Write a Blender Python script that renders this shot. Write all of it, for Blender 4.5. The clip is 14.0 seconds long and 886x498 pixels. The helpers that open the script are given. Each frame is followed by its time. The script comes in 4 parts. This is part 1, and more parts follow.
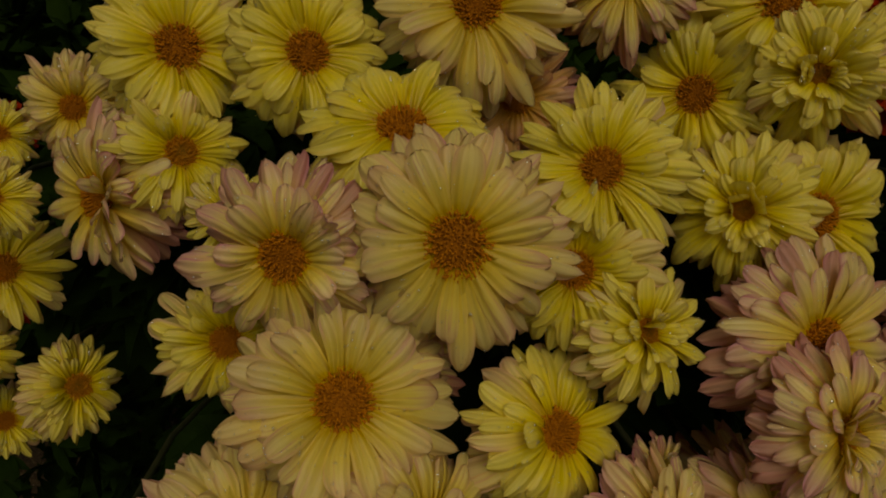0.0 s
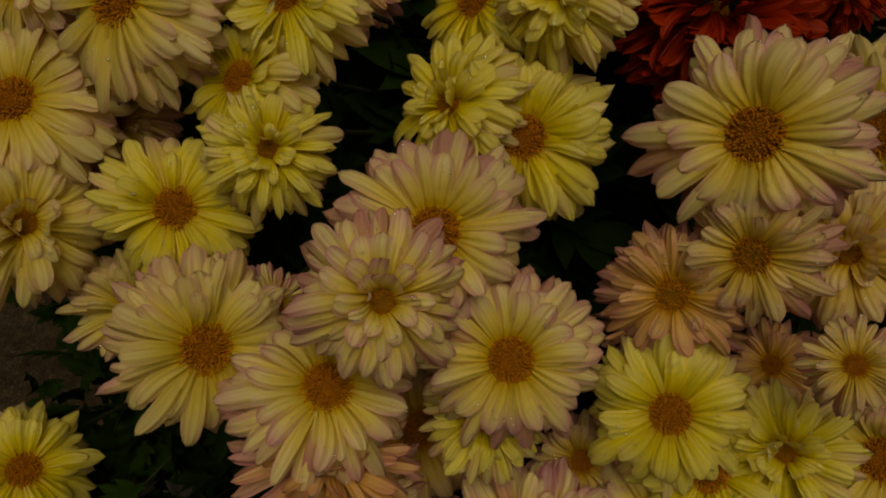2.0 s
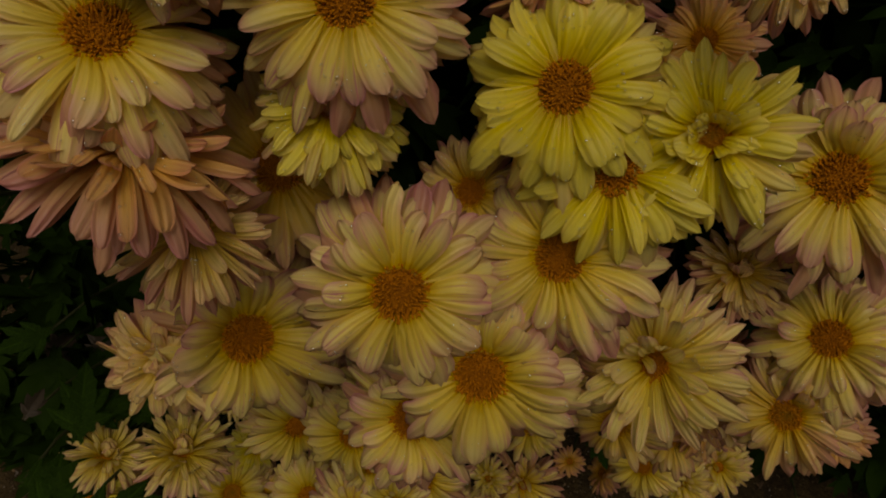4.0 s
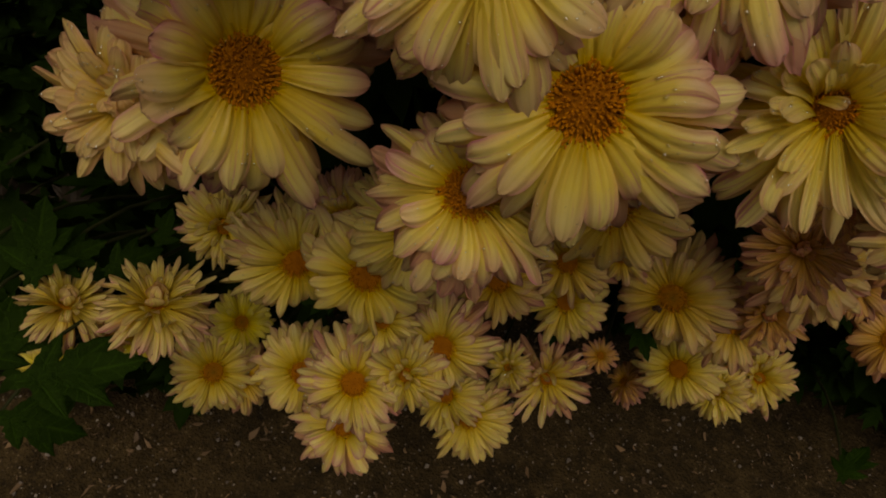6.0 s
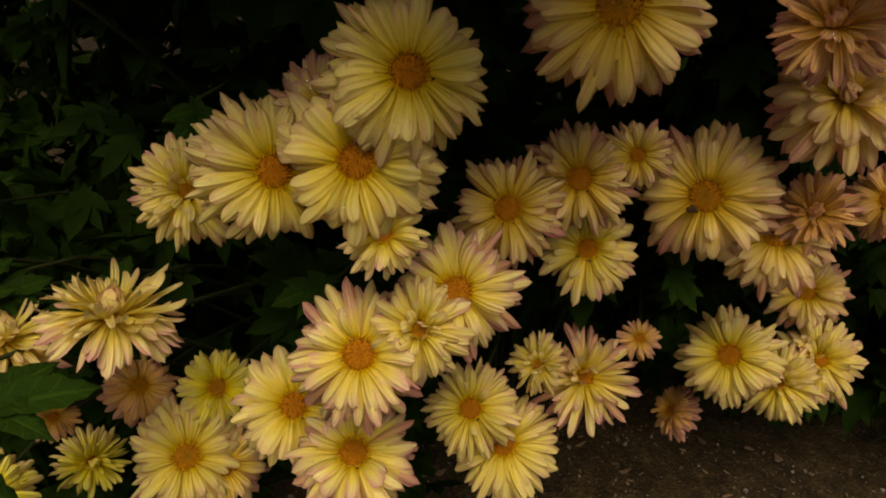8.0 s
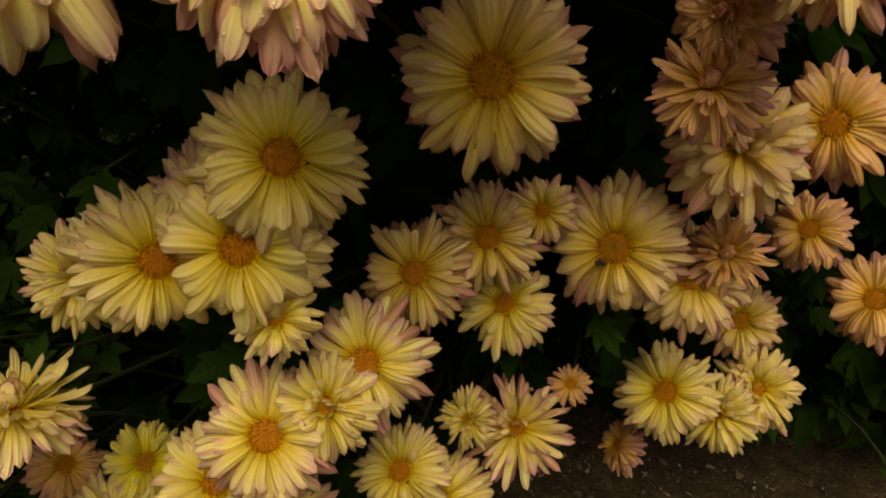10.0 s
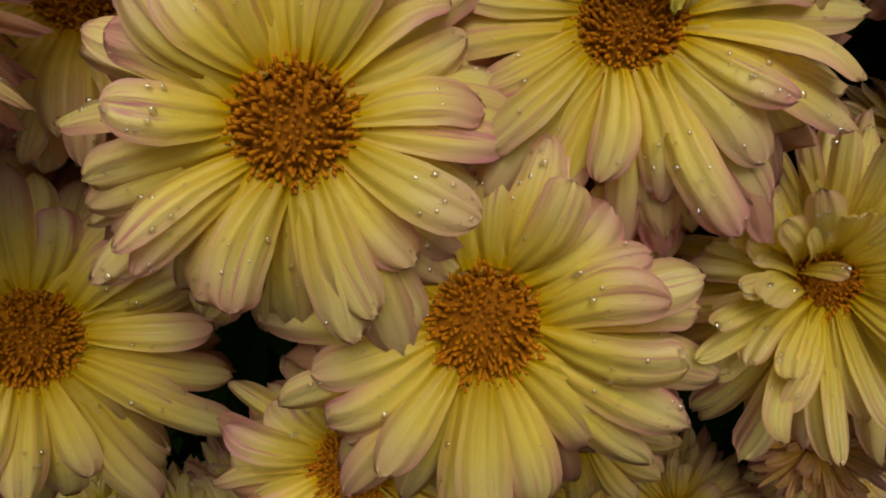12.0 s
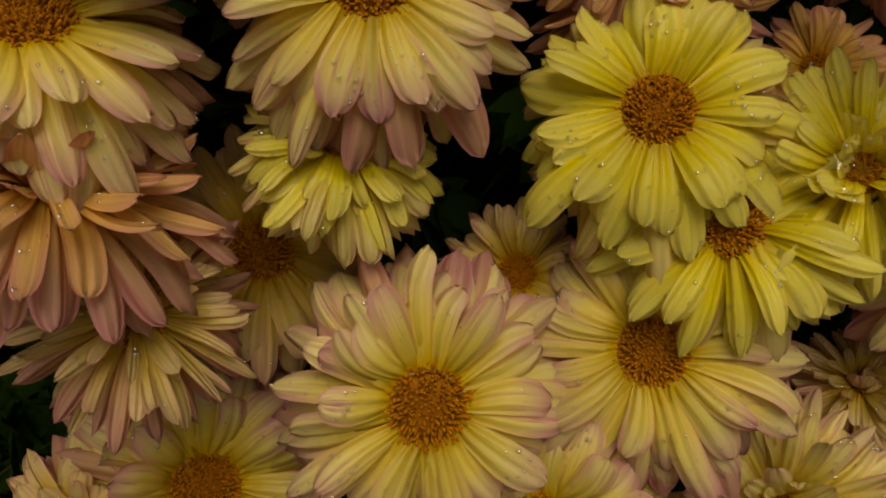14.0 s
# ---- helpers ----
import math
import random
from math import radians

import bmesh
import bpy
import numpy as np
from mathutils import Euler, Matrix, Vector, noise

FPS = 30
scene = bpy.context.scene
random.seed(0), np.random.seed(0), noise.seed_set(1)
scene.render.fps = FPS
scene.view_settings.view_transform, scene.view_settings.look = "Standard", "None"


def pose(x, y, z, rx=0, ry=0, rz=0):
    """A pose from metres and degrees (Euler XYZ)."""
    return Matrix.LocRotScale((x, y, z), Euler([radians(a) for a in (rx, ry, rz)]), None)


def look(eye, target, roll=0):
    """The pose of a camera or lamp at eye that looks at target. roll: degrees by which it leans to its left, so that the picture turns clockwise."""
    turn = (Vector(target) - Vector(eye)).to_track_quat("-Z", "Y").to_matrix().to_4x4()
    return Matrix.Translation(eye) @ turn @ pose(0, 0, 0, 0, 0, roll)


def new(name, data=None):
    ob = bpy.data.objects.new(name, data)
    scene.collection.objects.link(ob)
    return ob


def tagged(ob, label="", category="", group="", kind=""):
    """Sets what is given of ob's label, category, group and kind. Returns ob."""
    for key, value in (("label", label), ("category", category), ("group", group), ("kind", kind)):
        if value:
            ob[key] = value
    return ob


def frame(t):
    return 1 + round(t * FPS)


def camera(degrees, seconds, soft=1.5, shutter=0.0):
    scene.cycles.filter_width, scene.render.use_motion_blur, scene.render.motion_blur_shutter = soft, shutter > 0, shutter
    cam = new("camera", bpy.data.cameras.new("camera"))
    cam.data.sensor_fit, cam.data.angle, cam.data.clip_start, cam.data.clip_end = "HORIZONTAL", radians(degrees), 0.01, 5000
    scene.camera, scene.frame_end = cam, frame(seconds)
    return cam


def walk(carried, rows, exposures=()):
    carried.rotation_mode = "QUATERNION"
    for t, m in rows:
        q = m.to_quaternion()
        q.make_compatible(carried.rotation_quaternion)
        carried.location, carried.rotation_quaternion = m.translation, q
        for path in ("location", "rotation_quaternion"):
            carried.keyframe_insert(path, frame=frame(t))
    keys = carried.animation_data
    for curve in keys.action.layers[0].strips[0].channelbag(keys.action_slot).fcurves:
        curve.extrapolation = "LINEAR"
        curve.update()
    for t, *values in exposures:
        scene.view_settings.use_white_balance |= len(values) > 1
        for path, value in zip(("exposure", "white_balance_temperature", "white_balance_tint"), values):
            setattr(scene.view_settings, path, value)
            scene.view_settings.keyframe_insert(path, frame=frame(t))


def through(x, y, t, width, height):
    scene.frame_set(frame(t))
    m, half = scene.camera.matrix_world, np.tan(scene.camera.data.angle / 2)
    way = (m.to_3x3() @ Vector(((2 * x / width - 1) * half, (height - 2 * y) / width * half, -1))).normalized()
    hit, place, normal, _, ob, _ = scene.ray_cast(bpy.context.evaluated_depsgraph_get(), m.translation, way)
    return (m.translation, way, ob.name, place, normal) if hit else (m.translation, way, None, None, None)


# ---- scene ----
cam = camera(66.40, 14.0, soft=1.9)
# seconds, eye x y z, yaw to the left, pitch up, roll
PATH = [
    (0, -0.1377, 0.0265, 1.0210, -2.99, -47.34, -0.63),
    (0.5, -0.1294, 0.0158, 1.0109, -3.39, -47.47, 1.47),
    (1, -0.0422, 0.0060, 1.0244, 13.66, -45.07, 1.12),
    (1.5, 0.0417, -0.0008, 1.0256, 20.89, -45.46, 4.13),
    (2, 0.0782, -0.0049, 0.9854, 21.01, -45.32, 3.95),
    (2.5, 0.0980, -0.0052, 0.9534, 21.64, -46.35, 1.77),
    (3, 0.1255, 0.0038, 0.9270, 22.97, -48.66, 0.04),
    (3.2, 0.1294, 0.0026, 0.9169, 22.30, -49.21, 0.59),
    (5.3, 0.1505, -0.0118, 0.8176, 19.39, -53.32, 8.48),
    (5.5, 0.1420, -0.0109, 0.8053, 18.94, -53.65, 8.54),
    (6, 0.1274, -0.0199, 0.7717, 17.80, -54.79, 9.91),
    (6.5, 0.1223, -0.0355, 0.7398, 18.97, -49.44, 4.34),
    (7, 0.1211, -0.0702, 0.7193, 19.53, -41.17, 3.98),
    (7.5, 0.1274, -0.0989, 0.6466, 17.89, -37.74, 2.23),
    (8, 0.1483, -0.0909, 0.6254, 17.03, -35.87, 0.73),
    (8.2, 0.1651, -0.0836, 0.6220, 17.05, -35.35, -0.47),
    (10.3, 0.1792, -0.0519, 0.6575, 14.95, -35.02, -1.53),
    (10.5, 0.1702, -0.0442, 0.6702, 14.68, -35.37, -0.43),
    (11, 0.1465, -0.0222, 0.7119, 15.34, -35.16, 0.12),
    (11.5, 0.1338, 0.0143, 0.7392, 17.10, -37.84, 2.79),
    (12, 0.1322, 0.0330, 0.7387, 16.98, -38.04, 2.01),
    (12.5, 0.1330, 0.0335, 0.7380, 17.04, -38.34, 1.54),
    (13, 0.1309, 0.0270, 0.7578, 17.43, -38.94, 2.01),
    (13.5, 0.1284, 0.0072, 0.7807, 16.20, -35.68, 1.38),
    (14, 0.1169, 0.0141, 0.8168, 18.94, -36.57, 4.90),
]
EXPOSURES = [(0.0, -1.68, 7600, 15), (3.2, -1.67, 7700, 15), (6.2, -1.44, 7900, 15), (7.0, -0.73, 7600, 15), (7.6, -0.26, 7500, 15), (8.2, -0.10, 7450, 15), (10.5, -0.08, 7400, 14), (11.2, -0.17, 6850, 12), (12.0, -0.60, 6750, 11), (12.8, -0.76, 6800, 11), (14.0, -0.88, 7400, 14)]
walk(cam, [(t, pose(x, y, z, 0, 0, yaw) @ pose(0, 0, 0, 90 + pitch) @ pose(0, 0, 0, 0, 0, roll))
           for t, x, y, z, yaw, pitch, roll in PATH], EXPOSURES)

# ---- light: an overcast sky, with a faint broad sun behind the cloud ----
world = bpy.data.worlds.new("overcast_sky")
scene.world = world
world.use_nodes = True
wn = world.node_tree.nodes
wn.clear()
sky = wn.new("ShaderNodeTexSky")
sky.sky_type = "NISHITA"
sky.sun_disc = False
sky.sun_elevation, sky.sun_rotation = radians(69), radians(156)
sky.air_density, sky.dust_density, sky.ozone_density = 1.6, 5.0, 1.0
grey = wn.new("ShaderNodeHueSaturation")
grey.inputs["Saturation"].default_value = 0.35
back = wn.new("ShaderNodeBackground")
back.inputs["Strength"].default_value = 0.075
wout = wn.new("ShaderNodeOutputWorld")
wl = world.node_tree.links
wl.new(sky.outputs[0], grey.inputs["Color"])
wl.new(grey.outputs[0], back.inputs["Color"])
wl.new(back.outputs[0], wout.inputs["Surface"])
sun_data = bpy.data.lights.new("sun", "SUN")
sun_data.energy, sun_data.angle, sun_data.color = 2.9, radians(44), (1.0, 0.96, 0.90)
sun = new("sun", sun_data)
sun.matrix_world = look((0.50, -0.92, 3.8), (0, 0.2, 0.5))


# ---- materials ----
class Nodes:
    """A material with a short way to add and join nodes."""

    def __init__(self, name):
        self.mat = bpy.data.materials.new(name)
        self.mat.use_nodes = True
        self.tree = self.mat.node_tree
        self.tree.nodes.clear()
        self.out = self.tree.nodes.new("ShaderNodeOutputMaterial")

    def add(self, kind, ins=None, **props):
        node = self.tree.nodes.new("ShaderNode" + kind)
        if "uv_map" in props:
            node.uv_map = props["uv_map"]
        if "operation" in props:
            node.operation = props["operation"]
        if "data_type" in props:
            node.data_type, node.blend_type = props["data_type"], props["blend_type"]
        if "interpolation_type" in props:
            node.interpolation_type = props["interpolation_type"]
        for key, value in (ins or {}).items():
            if isinstance(value, bpy.types.NodeSocket):
                self.tree.links.new(value, node.inputs[key])
            else:
                node.inputs[key].default_value = value
        return node

    def math(self, op, a, b=0.0, c=0.0):
        return self.add("Math", {0: a, 1: b, 2: c}, operation=op).outputs[0]

    def mix(self, fac, a, b, blend="MIX"):
        node = self.add("Mix", data_type="RGBA", blend_type=blend)
        for key, value in ((0, fac), (6, a), (7, b)):
            if isinstance(value, bpy.types.NodeSocket):
                self.tree.links.new(value, node.inputs[key])
            else:
                node.inputs[key].default_value = (*value, 1) if key else value
        return node.outputs[2]

    def ramp(self, fac, stops):
        node = self.add("ValToRGB", {0: fac})
        el = node.color_ramp.elements
        while len(el) < len(stops):
            el.new(0.5)
        for e, (p, c) in zip(el, stops):
            e.position, e.color = p, (*c, 1) if len(c) == 3 else c
        return node.outputs[0]

    def noise(self, vec, scale, detail=3.0, rough=0.5):
        return self.add("TexNoise", {"Vector": vec, "Scale": scale, "Detail": detail, "Roughness": rough}).outputs[0]

    def finish(self, shader):
        self.tree.links.new(shader, self.out.inputs["Surface"])
        return self.mat


def petal_material(name, base, mid, pale, tip, edge, blush=0.5, through=0.17, gloss=1.0):
    """A ray floret: deep colour at the throat, pale blade, flushed tip, margin and veins, wet with dew."""
    n = Nodes(name)
    uv = n.add("UVMap", uv_map="petal").outputs[0]
    sep = n.add("SeparateXYZ", {0: uv})
    u, v = sep.outputs[0], sep.outputs[1]
    rnd = n.math("FRACT", n.math("ADD", n.add("ObjectInfo").outputs["Random"], n.add("NewGeometry").outputs["Random Per Island"]))
    shift = n.add("CombineXYZ", {0: n.math("MULTIPLY", rnd, 37.0), 1: n.math("MULTIPLY", rnd, 91.0), 2: rnd})
    along = n.add("VectorMath", {0: uv, 1: (9.0, 0.9, 1.0)}, operation="MULTIPLY").outputs[0]
    along = n.add("VectorMath", {0: along, 1: shift.outputs[0]}, operation="ADD").outputs[0]
    streak = n.noise(along, 1.0, 3.0, 0.6)
    cells = n.add("VectorMath", {0: uv, 1: (5.0, 14.0, 1.0)}, operation="MULTIPLY").outputs[0]
    cells = n.add("VectorMath", {0: cells, 1: shift.outputs[0]}, operation="ADD").outputs[0]
    blotch = n.noise(cells, 0.35, 4.0, 0.6)
    body = n.ramp(n.math("ADD", v, n.math("MULTIPLY", n.math("SUBTRACT", blotch, 0.5), 0.25)),
                  [(0.04, base), (0.20, [0.4 * a + 0.6 * b for a, b in zip(base, mid)]), (0.44, mid), (0.76, pale), (1.0, pale)])
    # pink flush: at the tip, the margins and along some veins, stronger on some petals
    reach = n.math("MULTIPLY_ADD", n.math("FRACT", n.math("MULTIPLY", rnd, 7.3)), 0.55, 0.56 - 0.14 * blush)
    tipf = n.add("MapRange", {0: v, 1: reach, 2: 1.08, 3: 0.0, 4: 1.0}, interpolation_type="SMOOTHSTEP").outputs[0]
    side = n.math("ABSOLUTE", n.math("MULTIPLY_ADD", u, 2.0, -1.0))
    margin = n.math("MULTIPLY", n.math("POWER", side, 2.2), n.add("MapRange", {0: v, 1: 0.2, 2: 0.75, 3: 0.0, 4: 1.0}).outputs[0])
    vein = n.add("MapRange", {0: streak, 1: 0.54, 2: 0.68, 3: 0.0, 4: 0.85}).outputs[0]
    vein = n.math("MULTIPLY", vein, n.add("MapRange", {0: v, 1: 0.2, 2: 0.8, 3: 0.15, 4: 1.0}).outputs[0])
    flush = n.math("MULTIPLY", n.math("MAXIMUM", n.math("MULTIPLY", tipf, 0.66), vein), n.math("MULTIPLY_ADD", n.math("FRACT", n.math("MULTIPLY", rnd, 13.7)), 0.85 * blush, 0.45 * blush))
    flush = n.math("MINIMUM", flush, 0.92)
    col = n.mix(flush, body, n.mix(blotch, tip, edge))
    line = n.math("MULTIPLY", margin, n.math("MULTIPLY_ADD", n.math("FRACT", n.math("MULTIPLY", rnd, 5.1)), 0.50 * blush, 0.22 * blush))
    col = n.mix(n.math("MINIMUM", line, 0.9), col, edge)
    # fine darker veins and a few brown specks of age
    groove = n.math("SINE", n.math("MULTIPLY", u, 31.0))
    col = n.mix(n.add("MapRange", {0: groove, 1: -1.0, 2: -0.2, 3: 0.09, 4: 0.0}).outputs[0], col, [0.62 * a for a in base])
    speck = n.add("TexVoronoi", {"Vector": n.add("VectorMath", {0: cells, 1: (0.8, 0.33, 1.0)}, operation="MULTIPLY").outputs[0], "Scale": 1.0})
    spot = n.add("MapRange", {0: speck.outputs["Distance"], 1: 0.03, 2: 0.10, 3: 1.0, 4: 0.0}).outputs[0]
    rare = n.add("MapRange", {0: n.add("SeparateColor", {0: speck.outputs["Color"]}).outputs[0], 1: 0.978, 2: 0.982, 3: 0.0, 4: 0.85}).outputs[0]
    col = n.mix(n.math("MULTIPLY", spot, rare), col, (0.09, 0.04, 0.012))
    val = n.add("HueSaturation", {"Color": col, "Value": n.math("MULTIPLY_ADD", rnd, 0.22, 0.88), "Saturation": n.math("MULTIPLY_ADD", streak, 0.25, 0.9)})
    # relief: three keels and a fine crinkle under a wet film
    keel = n.math("COSINE", n.math("MULTIPLY", n.math("SUBTRACT", u, 0.5), 15.7))
    crinkle = n.noise(n.add("VectorMath", {0: n.add("VectorMath", {0: uv, 1: (6.0, 5.0, 1.0)}, operation="MULTIPLY").outputs[0], 1: shift.outputs[0]}, operation="ADD").outputs[0], 1.0, 4.0, 0.6)
    b1 = n.add("Bump", {"Height": n.math("MULTIPLY_ADD", keel, 0.6, n.math("MULTIPLY", crinkle, 0.8)), "Strength": 0.6, "Distance": 0.0007})
    bead = n.add("TexVoronoi", {"Vector": n.add("VectorMath", {0: n.add("VectorMath", {0: uv, 1: (11.0, 27.0, 1.0)}, operation="MULTIPLY").outputs[0], 1: shift.outputs[0]}, operation="ADD").outputs[0], "Scale": 1.0, "Randomness": 1.0})
    dome = n.add("MapRange", {0: bead.outputs["Distance"], 1: 0.10, 2: 0.42, 3: 1.0, 4: 0.0}, interpolation_type="SMOOTHSTEP").outputs[0]
    wet = n.add("MapRange", {0: n.math("ADD", v, n.math("MULTIPLY", blotch, 0.5)), 1: 0.62, 2: 1.05, 3: 0.0, 4: 1.0}).outputs[0]
    dome = n.math("MULTIPLY", n.math("MULTIPLY", dome, wet), n.math("GREATER_THAN", n.add("SeparateColor", {0: bead.outputs["Color"]}).outputs[0], 0.35))
    b2 = n.add("Bump", {"Height": dome, "Strength": 1.0, "Distance": 0.0010, "Normal": b1.outputs[0]})
    film = n.math("MAXIMUM", n.math("MULTIPLY", crinkle, 0.25 * gloss), n.math("MULTIPLY", dome, 0.8 * gloss))
    surf = n.add("BsdfPrincipled", {"Base Color": val.outputs[0], "Roughness": 0.40, "Specular IOR Level": 0.28 * gloss, "Normal": b1.outputs[0], "Coat Weight": film, "Coat Roughness": 0.10, "Coat Normal": b2.outputs[0]})
    glow = n.add("BsdfTranslucent", {"Color": val.outputs[0], "Normal": b1.outputs[0]})
    return n.finish(n.add("MixShader", {0: through, 1: surf.outputs[0], 2: glow.outputs[0]}).outputs[0])


CREAM = petal_material("petal_cream", (0.70, 0.455, 0.008), (0.90, 0.735, 0.115), (0.92, 0.785, 0.25), (0.82, 0.49, 0.30), (0.60, 0.20, 0.24), 0.74, 0.47)
YELLOW = petal_material("petal_yellow", (0.68, 0.45, 0.004), (0.88, 0.74, 0.045), (0.91, 0.80, 0.14), (0.84, 0.58, 0.22), (0.68, 0.34, 0.22), 0.32, 0.42)
PINK = petal_material("petal_pink_flushed", (0.70, 0.445, 0.009), (0.90, 0.725, 0.125), (0.92, 0.775, 0.28), (0.82, 0.44, 0.33), (0.56, 0.15, 0.26), 1.12, 0.42)
AMBER = petal_material("petal_warm_cream", (0.66, 0.38, 0.006), (0.88, 0.645, 0.115), (0.90, 0.70, 0.26), (0.78, 0.44, 0.28), (0.55, 0.17, 0.20), 0.85, 0.44)
BRONZE = petal_material("petal_bronze", (0.62, 0.30, 0.008), (0.83, 0.49, 0.11), (0.84, 0.51, 0.17), (0.74, 0.32, 0.16), (0.56, 0.17, 0.21), 0.90, 0.40)
ROSE = petal_material("petal_rose", (0.56, 0.29, 0.02), (0.72, 0.44, 0.16), (0.68, 0.38, 0.21), (0.64, 0.32, 0.24), (0.50, 0.14, 0.20), 1.0, 0.40)
RED = petal_material("petal_red", (0.22, 0.018, 0.004), (0.23, 0.014, 0.004), (0.29, 0.022, 0.005), (0.27, 0.020, 0.005), (0.36, 0.050, 0.010), 0.5, 0.10, 0.3)


def disc_material(name, rim, heart):
    n = Nodes(name)
    tc = n.add("TexCoord").outputs["Object"]
    sep = n.add("SeparateXYZ", {0: tc})
    far = n.math("SQRT", n.math("ADD", n.math("POWER", sep.outputs[0], 2.0), n.math("POWER", sep.outputs[1], 2.0)))
    isl = n.add("NewGeometry").outputs["Random Per Island"]
    far = n.math("ADD", far, n.math("MULTIPLY", n.math("SUBTRACT", isl, 0.5), 0.10))
    col = n.ramp(n.math("MULTIPLY", far, 3.6), [(0.0, heart), (0.35, [0.5 * (a + b) for a, b in zip(rim, heart)]), (1.0, rim)])
    col = n.mix(n.add("MapRange", {0: isl, 1: 0.6, 2: 1.0, 3: 0.0, 4: 0.45}).outputs[0], col, (0.62, 0.22, 0.003))
    grain = n.noise(tc, 60.0, 3.0)
    col = n.mix(n.add("MapRange", {0: grain, 1: 0.45, 2: 0.7, 3: 0.0, 4: 0.25}).outputs[0], col, (0.16, 0.045, 0.004))
    bump = n.add("Bump", {"Height": grain, "Strength": 0.4, "Distance": 0.0004})
    return n.finish(n.add("BsdfPrincipled", {"Base Color": col, "Roughness": 0.8, "Specular IOR Level": 0.06, "Normal": bump.outputs[0]}).outputs[0])


DISC = disc_material("disc_gold_brown", (0.46, 0.168, 0.006), (0.26, 0.085, 0.004))
DISC_GREEN = disc_material("disc_gold_green_heart", (0.50, 0.182, 0.006), (0.18, 0.100, 0.006))


def green_material(name, dark, light, scale, gloss, spec=0.3, veins=False):
    n = Nodes(name)
    tc = n.add("TexCoord").outputs["Object"]
    isl = n.add("NewGeometry").outputs["Random Per Island"]
    rnd = n.add("ObjectInfo").outputs["Random"]
    wide = n.noise(tc, scale, 4.0, 0.6)
    fine = n.noise(tc, scale * 14, 3.0, 0.6)
    col = n.mix(n.add("MapRange", {0: wide, 1: 0.35, 2: 0.68}).outputs[0], dark, light)
    col = n.mix(n.math("MULTIPLY", n.math("ABSOLUTE", n.math("SUBTRACT", n.math("FRACT", n.math("ADD", isl, rnd)), 0.5)), 0.7), col, [1.25 * a for a in light])
    height = n.math("MULTIPLY_ADD", fine, 0.6, wide)
    if veins:
        # a pale midrib in each lobe and side veins slanting off it
        sep = n.add("SeparateXYZ", {0: n.add("UVMap", uv_map="lobe").outputs[0]})
        away = n.math("ABSOLUTE", n.math("SUBTRACT", sep.outputs[0], 0.5))
        rib = n.add("MapRange", {0: away, 1: 0.02, 2: 0.07, 3: 1.0, 4: 0.0}).outputs[0]
        slant = n.math("FRACT", n.math("MULTIPLY", n.math("SUBTRACT", sep.outputs[1], n.math("MULTIPLY", away, 0.5)), 5.0))
        twig = n.add("MapRange", {0: n.math("ABSOLUTE", n.math("SUBTRACT", slant, 0.5)), 1: 0.03, 2: 0.10, 3: 0.6, 4: 0.0}).outputs[0]
        rib = n.math("MAXIMUM", rib, twig)
        col = n.mix(n.math("MULTIPLY", rib, 0.30), col, [2.6 * a for a in light])
        height = n.math("MULTIPLY_ADD", rib, -0.7, height)
    bump = n.add("Bump", {"Height": height, "Strength": 0.5, "Distance": 0.0012})
    surf = n.add("BsdfPrincipled", {"Base Color": col, "Roughness": gloss, "Specular IOR Level": spec, "Normal": bump.outputs[0]})
    glow = n.add("BsdfTranslucent", {"Color": col})
    return n.finish(n.add("MixShader", {0: 0.12, 1: surf.outputs[0], 2: glow.outputs[0]}).outputs[0])


# both leaf greens are darker than real leaves: the bush's deep shade is in them
LEAF = green_material("leaf_green_shaded", (0.006, 0.014, 0.001), (0.013, 0.030, 0.002), 30, 0.65, 0.03)
LEAF_NEAR = green_material("leaf_green_near_shaded", (0.009, 0.024, 0.001), (0.017, 0.042, 0.002), 40, 0.6, 0.07, True)
STEM = green_material("stem_green", (0.016, 0.020, 0.005), (0.034, 0.038, 0.011), 60, 0.7, 0.15)


